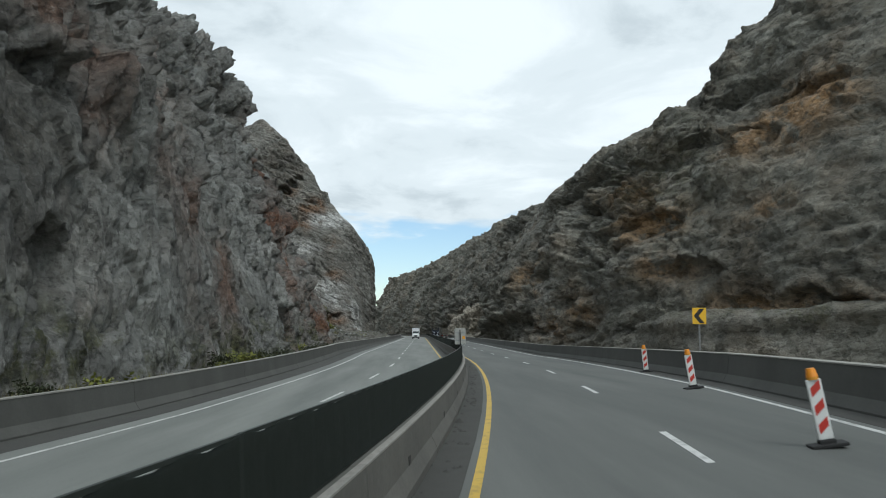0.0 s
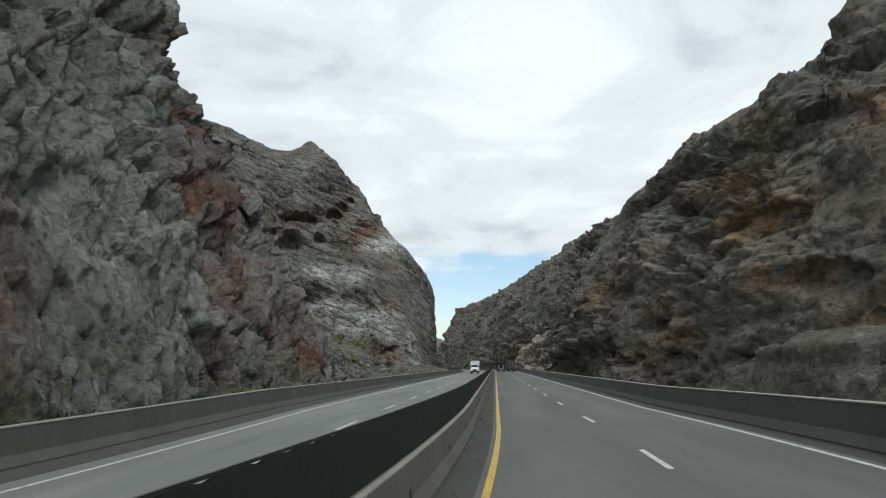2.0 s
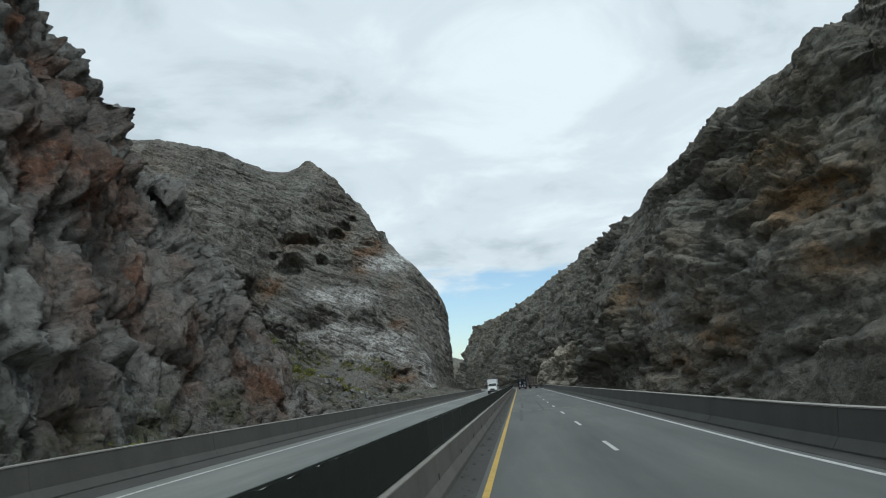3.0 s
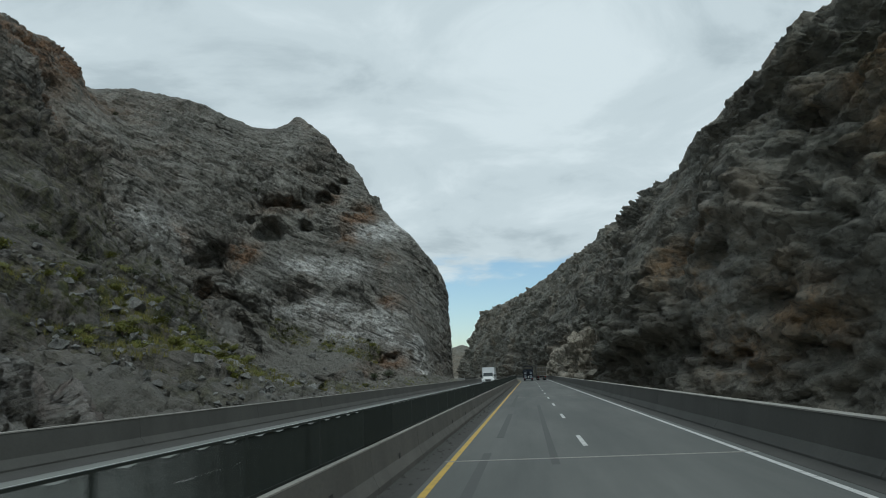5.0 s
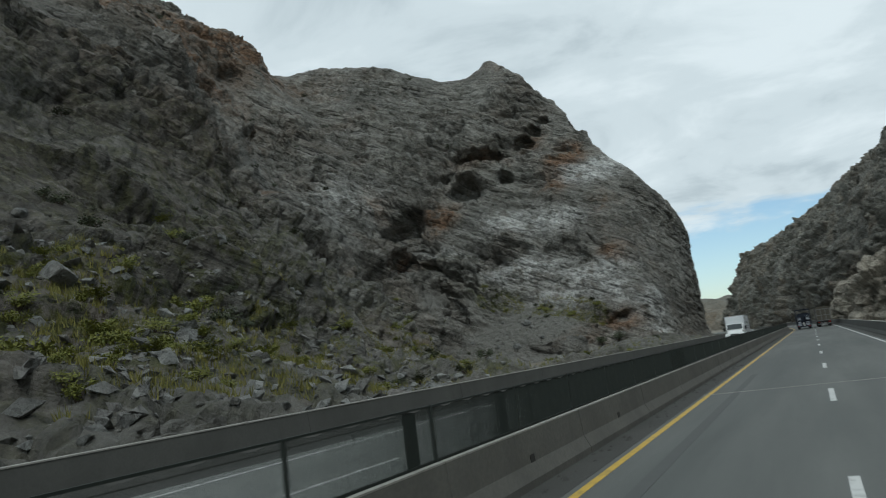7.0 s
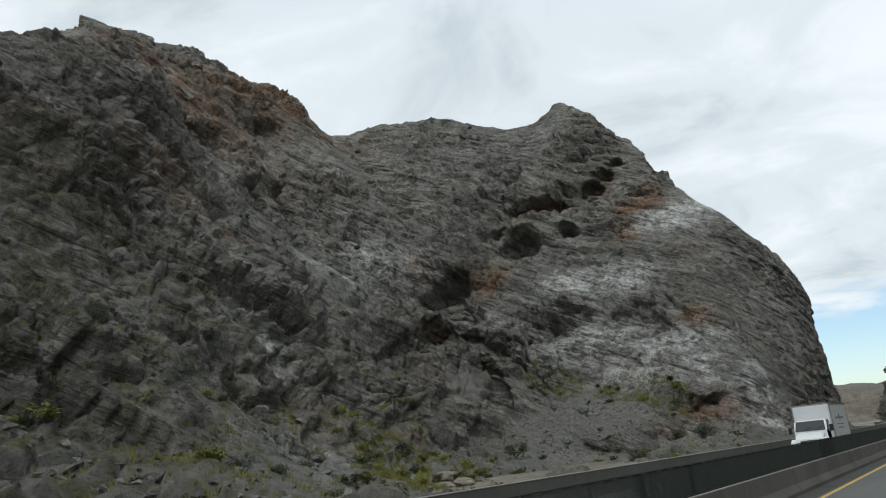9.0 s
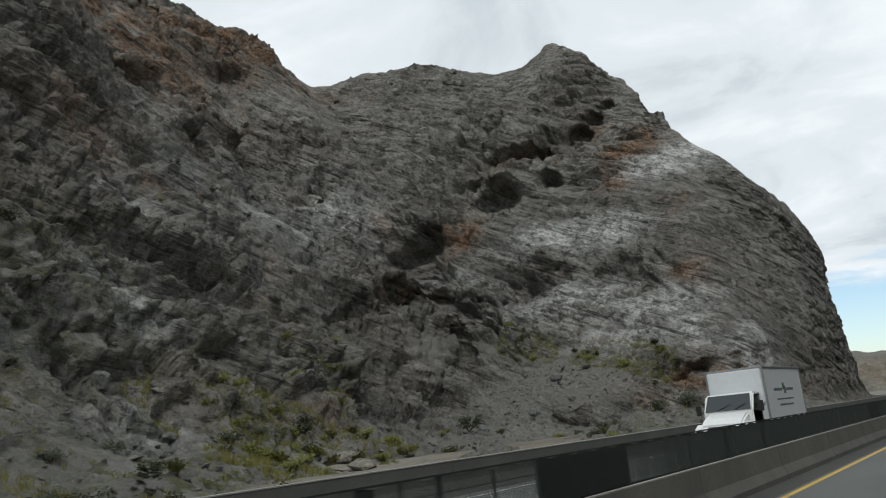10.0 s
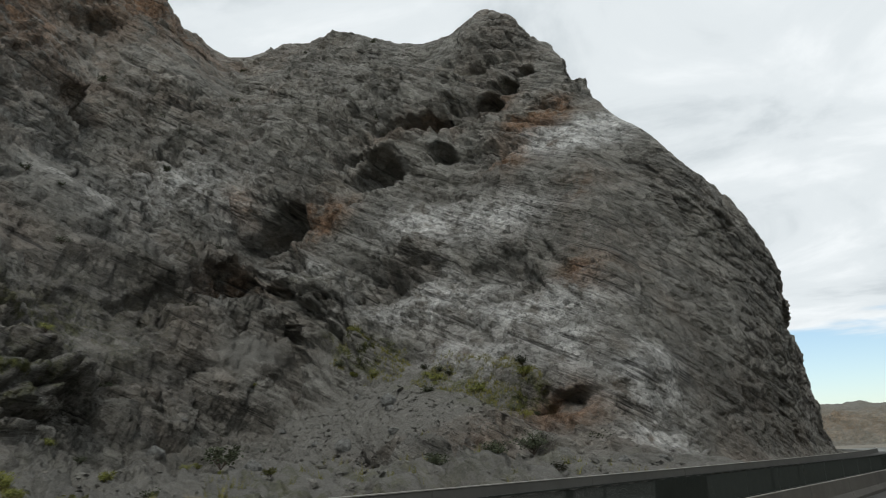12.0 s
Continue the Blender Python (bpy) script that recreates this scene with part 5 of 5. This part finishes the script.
outcrop("rock_outcrop", (19.5, 317, 0.5), (8.5, 6.0, 13.0), 1, 6, "tall pale beige outcrop of jammed angular blocks by the road")
outcrop("rock_outcrop", (13.5, 338, 0.0), (5.0, 7.0, 9.0), 2, 5, "lower pale beige outcrop of broken rock by the road")
PALE_ROCKS = [rock_mesh("pale_boulder", 20 + k, ROCK_PALE, 4, 0.85) for k in range(3)]
for k, (x, y, z, r, h, spin) in enumerate([(13.4, 311, 0.4, 2.6, 2.4, 10), (16.6, 309, 0.2, 2.0, 2.0, 70), (21.6, 309.5, 0.8, 3.0, 2.8, 120), (25.8, 311, 0.6, 2.8, 3.0, 200), (12.2, 324, 0.6, 2.4, 2.6, 260), (10.8, 352, 0.8, 2.6, 3.0, 35), (9.8, 368, 0.6, 2.4, 2.6, 140)]):
    b = new("boulder", PALE_ROCKS[k % 3])
    b.matrix_basis = pose(x, y, z, 12 * math.sin(k), 10 * math.cos(k * 2.1), spin) @ Matrix.Diagonal((r, r, h, 1))
    tagged(b, "beige limestone boulder at the foot of the outcrop", "boulder", "rockfall boulders")

for k, (x, y, r, h, spin) in enumerate([(-54.5, 272.5, 2.0, 1.1, 30), (-51.5, 271.0, 1.7, 0.9, 110), (-53.0, 269.5, 1.5, 0.9, 200), (-56.5, 274.0, 1.4, 1.0, 320)]):
    hit = drop(x, y)
    b = new("boulder", PALE_ROCKS[k % 3])
    b.matrix_basis = pose(x, y, hit[0].z + 0.3, 8, -6, spin) @ Matrix.Diagonal((r, r, h, 1))
    tagged(b, "low pale pinkish rock at the foot of the slope", "boulder", "pale rocks below the grass")

GREY_ROCKS = [rock_mesh("slope_rock", 40 + k, ROCK_NEAR, 4, 0.8) for k in range(4)]
rnd = random.Random(5)
n_rock = 0
while n_rock < 60:
    x, y = rnd.uniform(-85, -16), rnd.uniform(155, 345)
    hit = drop(x, y)
    if hit is None or hit[0].z > 24:
        continue
    r = rnd.choice((0.4, 0.5, 0.6, 0.8, 1.0, 1.3))
    b = new("boulder", GREY_ROCKS[n_rock % 4])
    b.matrix_basis = pose(x, y, hit[0].z + r * 0.2, rnd.uniform(-20, 20), rnd.uniform(-20, 20), rnd.uniform(0, 360)) @ Matrix.Diagonal((r, r, r, 1))
    tagged(b, "grey limestone boulder fallen onto the slope", "boulder", "boulders on the slope")
    n_rock += 1


def rubble(name, count, area, sizes, material, seed, on="peak", keep=None):
    """Many small stones as one mesh."""
    rnd = random.Random(seed)
    base = [(1, 0, 0), (-1, 0.1, 0), (0, 1, 0.1), (0.1, -1, 0), (0, 0.1, 0.8), (0, 0, -0.7)]
    tri = [(0, 2, 4), (2, 1, 4), (1, 3, 4), (3, 0, 4), (2, 0, 5), (1, 2, 5), (3, 1, 5), (0, 3, 5)]
    verts, faces = [], []
    tries = 0
    while count > 0 and tries < 40000:
        tries += 1
        x, y = rnd.uniform(area[0], area[1]), rnd.uniform(area[2], area[3])
        hit = drop(x, y, on)
        if hit is None or (keep is not None and not keep(hit[0])) or x > road_x(y) - 11.4:
            continue
        r = rnd.uniform(*sizes) * (1.7 if rnd.random() < 0.1 else 1.0)
        m = pose(x, y, hit[0].z + r * 0.25, rnd.uniform(-40, 40), rnd.uniform(-40, 40), rnd.uniform(0, 360)) @ Matrix.Diagonal((r * rnd.uniform(0.7, 1.3), r * rnd.uniform(0.7, 1.3), r * rnd.uniform(0.6, 1.0), 1))
        k = len(verts)
        verts += [tuple(m @ (Vector(b) * rnd.uniform(0.8, 1.15))) for b in base]
        faces += [tuple(k + i for i in t) for t in tri]
        count -= 1
    ob = mesh_object(name, verts, faces, material)
    return ob


tagged(rubble("scree_stones", 2600, (-84, -48, 326, 350), (0.06, 0.20), ROCK_PEAK, 3, keep=lambda c: c.z < 24), "loose grey scree stones on the fan", "scree", kind="stuff")
tagged(rubble("slope_stones", 3000, (-80, -14, 150, 345), (0.10, 0.42), ROCK_PEAK, 4, keep=lambda c: c.z < 20), "loose grey stones strewn over the lower slope", "stones", kind="stuff")
tagged(rubble("broken_rock", 1700, (-50, -17, 156, 215), (0.12, 0.60), ROCK_NEAR, 8, keep=lambda c: c.z < 18), "pale grey broken rock lying among grass on the slope", "stones", kind="stuff")
tagged(rubble("verge_stones", 900, (-18, -12, -10, 140), (0.06, 0.25), ROCK_NEAR, 6, "ground"), "loose stones along the foot of the cutting", "stones", kind="stuff")


# ---- plants ----
def leaf_material(name, dark, bright):
    m = Mat(name, 0.75)
    t = m.random()
    isl = m.t.nodes.new("ShaderNodeNewGeometry").outputs["Random Per Island"]
    col = m.mix(isl, dark, bright)
    col = m.mix(m.math("MULTIPLY", t, 0.5), col, tuple(0.6 * b for b in bright))
    return m.done(col)


LEAF_DARK = leaf_material("scrub_leaves", (0.022, 0.030, 0.014), (0.060, 0.072, 0.030))
LEAF_YELLOW = leaf_material("yellow_scrub_leaves", (0.070, 0.085, 0.013), (0.22, 0.225, 0.038))
GRASS = leaf_material("dry_grass", (0.09, 0.10, 0.020), (0.27, 0.245, 0.06))
BARK = plain_material("bark", (0.075, 0.055, 0.04), 0.9, 0.0, 0.4)


def shrub(seed, leaves, label, count=520):
    """A low desert shrub of about one metre: stems and a ragged crown of small leaves."""
    rnd = random.Random(seed)
    thing = tagged(new("shrub"), label, "shrub", "scrub on the slopes")
    stems = bmesh.new()
    tips = []
    for _ in range(9):
        a, lean = rnd.uniform(0, 6.28), rnd.uniform(0.15, 0.75)
        tip = Vector((math.cos(a) * lean, math.sin(a) * lean, rnd.uniform(0.45, 1.0)))
        bar(stems, (0, 0, -0.15), tip * 0.6, 0.022, 5)
        bar(stems, tip * 0.6, tip, 0.012, 5)
        tips += [tip, tip * 0.8, tip * 0.62]
    part("stem", stems, BARK, thing)
    verts, faces = [], []
    for _ in range(count):
        c = rnd.choice(tips) + Vector((rnd.gauss(0, 0.16), rnd.gauss(0, 0.16), rnd.gauss(0, 0.12)))
        c.z = max(c.z, 0.03)
        u = Vector((rnd.gauss(0, 1), rnd.gauss(0, 1), rnd.gauss(0, 1))).normalized()
        w = u.orthogonal().normalized()
        s = rnd.uniform(0.05, 0.11)
        k = len(verts)
        verts += [tuple(c - u * s), tuple(c + w * s * 0.5), tuple(c + u * s), tuple(c - w * s * 0.5)]
        faces.append((k, k + 1, k + 2, k + 3))
    mesh_object("crown", verts, faces, leaves, parent=thing)
    return thing


kinds = [shrub(1, LEAF_DARK, "dark green desert shrub among the rocks"), shrub(2, LEAF_DARK, "dark green desert shrub among the rocks"),
         shrub(3, LEAF_YELLOW, "yellow-green flowering shrub on the slope"), shrub(4, LEAF_YELLOW, "yellow-green flowering shrub on the slope")]
places = []
rnd = random.Random(11)


def sow(n, x0, x1, y0, y1, sizes, pick, on="peak", zmax=60):
    done = tries = 0
    while done < n and tries < n * 12:
        tries += 1
        x, y = rnd.uniform(x0, x1), rnd.uniform(y0, y1)
        hit = drop(x, y, on)
        if hit is None or hit[0].z > zmax or x > road_x(y) - 11.8:
            continue
        places.append((rnd.choice(pick), x, y, hit[0].z - 0.05, rnd.uniform(*sizes), rnd.uniform(0, 360)))
        done += 1


sow(70, -46, -20, 158, 200, (0.5, 1.5), (2, 3, 2, 3, 0), zmax=16)
sow(36, -41, -23, 166, 181, (0.6, 1.3), (2, 3), zmax=16)
sow(40, -62, -17, 180, 245, (0.6, 1.7), (2, 3, 0, 1, 0), zmax=24)
sow(18, -78, -40, 278, 322, (0.8, 1.9), (2, 3, 0), zmax=14)
sow(50, -74, -48, 260, 292, (0.7, 1.7), (2, 3, 2, 3, 2, 3, 0), zmax=13)
sow(14, -88, -70, 280, 304, (0.7, 1.5), (2, 3, 0), zmax=20)
sow(10, -66, -46, 346, 350.5, (0.8, 1.7), (2, 0, 1), zmax=17)
sow(8, -82, -74, 346, 350.5, (0.8, 1.5), (2, 3, 0), zmax=24)
sow(50, -120, -20, 165, 345, (0.6, 1.7), (0, 1, 0, 1, 2), zmax=60)
sow(16, -180, -90, 300, 400, (0.9, 2.0), (0, 1), zmax=130)
sow(10, -60, -15, 225, 300, (0.7, 1.5), (0, 1, 3), zmax=10)
sow(40, -18.0, -12.0, 25, 122, (0.7, 1.6), (0, 1, 0, 3), "ground")
sow(12, -21.0, -14.0, -5, 30, (0.6, 1.2), (0, 1), "ground")
places += [(0, -41, 338, 2.4, 2.6, 40), (1, -45, 336, 2.0, 2.2, 120), (0, -36, 345, 3.0, 1.8, 200), (1, -70, 316, 2.0, 2.8, 20)]
used = set()
for k, x, y, z, size, spin in places:
    m = pose(x, y, z, 0, 0, spin)
    if k not in used:
        used.add(k)
        ob = kinds[k]
        ob.matrix_basis = m
    else:
        ob = copy_thing(kinds[k], m)
    ob.scale = (size, size, size * 0.85)


def grass(name, count, areas, seed):
    rnd = random.Random(seed)
    verts, faces = [], []
    for x0, x1, y0, y1, zmax, share, on in areas:
        left = int(count * share)
        tries = 0
        while left > 0 and tries < count * 6:
            tries += 1
            x, y = rnd.uniform(x0, x1), rnd.uniform(y0, y1)
            if noise.noise(Vector((x, y, 0)) / 5.0) < -0.05 or x > road_x(y) - 11.5:
                continue
            hit = drop(x, y, on)
            if hit is None or hit[0].z > zmax:
                continue
            base = Vector(hit[0])
            for _ in range(7):
                a, h = rnd.uniform(0, 6.28), rnd.uniform(0.25, 0.75)
                side = Vector((math.cos(a), math.sin(a), 0)) * 0.035
                lean = Vector((rnd.gauss(0, 0.16), rnd.gauss(0, 0.16), h))
                o = base + Vector((rnd.gauss(0, 0.12), rnd.gauss(0, 0.12), -0.05))
                k = len(verts)
                verts += [tuple(o - side), tuple(o + side), tuple(o + lean)]
                faces.append((k, k + 1, k + 2))
            left -= 1
    return mesh_object(name, verts, faces, GRASS)


tagged(grass("grass", 9500, [(-44, -20, 158, 200, 14, 0.28, "peak"), (-60, -18, 195, 240, 16, 0.12, "peak"), (-74, -44, 252, 290, 11, 0.30, "peak"), (-83, -46, 345.5, 351, 24, 0.10, "peak"), (-50, -14, 200, 330, 6, 0.10, "peak"), (-17.4, -12.2, -5, 125, 5, 0.10, "ground")], 9),
       "dry yellow-green grass tufts on the stony slope", "grass", kind="stuff")

# ---- far hills ----
hill_rows = [section((-900, 1350, -5), (-905, 1420, 34), (-910, 1490, 58), (-920, 1700, 62)),
             section((-560, 1420, -5), (-565, 1490, 38), (-570, 1560, 66), (-580, 1760, 70)),
             section((-300, 1500, -5), (-300, 1570, 36), (-300, 1640, 64), (-300, 1840, 68)),
             section((-60, 1560, -5), (-60, 1630, 30), (-60, 1700, 54), (-60, 1900, 58)),
             section((220, 1600, -5), (220, 1670, 24), (220, 1740, 42), (220, 1940, 46))]
hill = cliff("far_hill", hill_rows, 160, 40, ROCK_EAST, ((0, 0.1, 1.0), 14.0, 1.0), False, amount=2.0, fine=4.0, rust=[((-300, 1550, 40), (600, 100, 30), 0.5)])
tagged(hill, "flat-topped brown desert ridge in the distance", "hill", kind="structure")
bank_rows = [section((-50, 492, -1), (-56, 494, 5), (-62, 496, 10), (-80, 500, 13)), section((-58, 540, -1), (-63, 542, 6), (-70, 544, 12), (-90, 548, 15)),
             section((-72, 600, -1), (-77, 602, 6), (-84, 604, 11), (-104, 608, 14)), section((-92, 660, -1), (-96, 662, 4), (-102, 664, 8), (-122, 668, 10))]
bank = cliff("cut_bank", bank_rows, 140, 30, ROCK_EAST, ((0, 0, 1.0), 2.0, 0.3), False, amount=0.4, rust=[((-70, 560, 5), (60, 120, 12), 1.2)])
tagged(bank, "low ochre earth bank beside the road", "bank", kind="structure")

# ---- dirt and debris along the median gutter ----
rnd = random.Random(21)
verts, faces = [], []
for _ in range(420):
    y, off = rnd.uniform(0, 190), rnd.choice((0.36, 0.45, 0.5, 0.6, 0.75)) + rnd.gauss(0, 0.05)
    r = rnd.uniform(0.02, 0.08) * (2.0 if rnd.random() < 0.06 else 1.0)
    c = Vector(on_road(off, y, -0.045))
    k = len(verts)
    for i in range(6):
        a = i * 1.047 + rnd.uniform(-0.3, 0.3)
        verts.append(tuple(c + Vector((math.cos(a) * r, math.sin(a) * r * 1.6, 0))))
    verts.append(tuple(c + Vector((0, 0, r * rnd.uniform(0.35, 0.8)))))
    faces += [(k + i, k + (i + 1) % 6, k + 6) for i in range(6)]
tagged(mesh_object("gutter_debris", verts, faces, GUTTER), "dark clods of dirt and debris in the median gutter", "debris", kind="stuff")
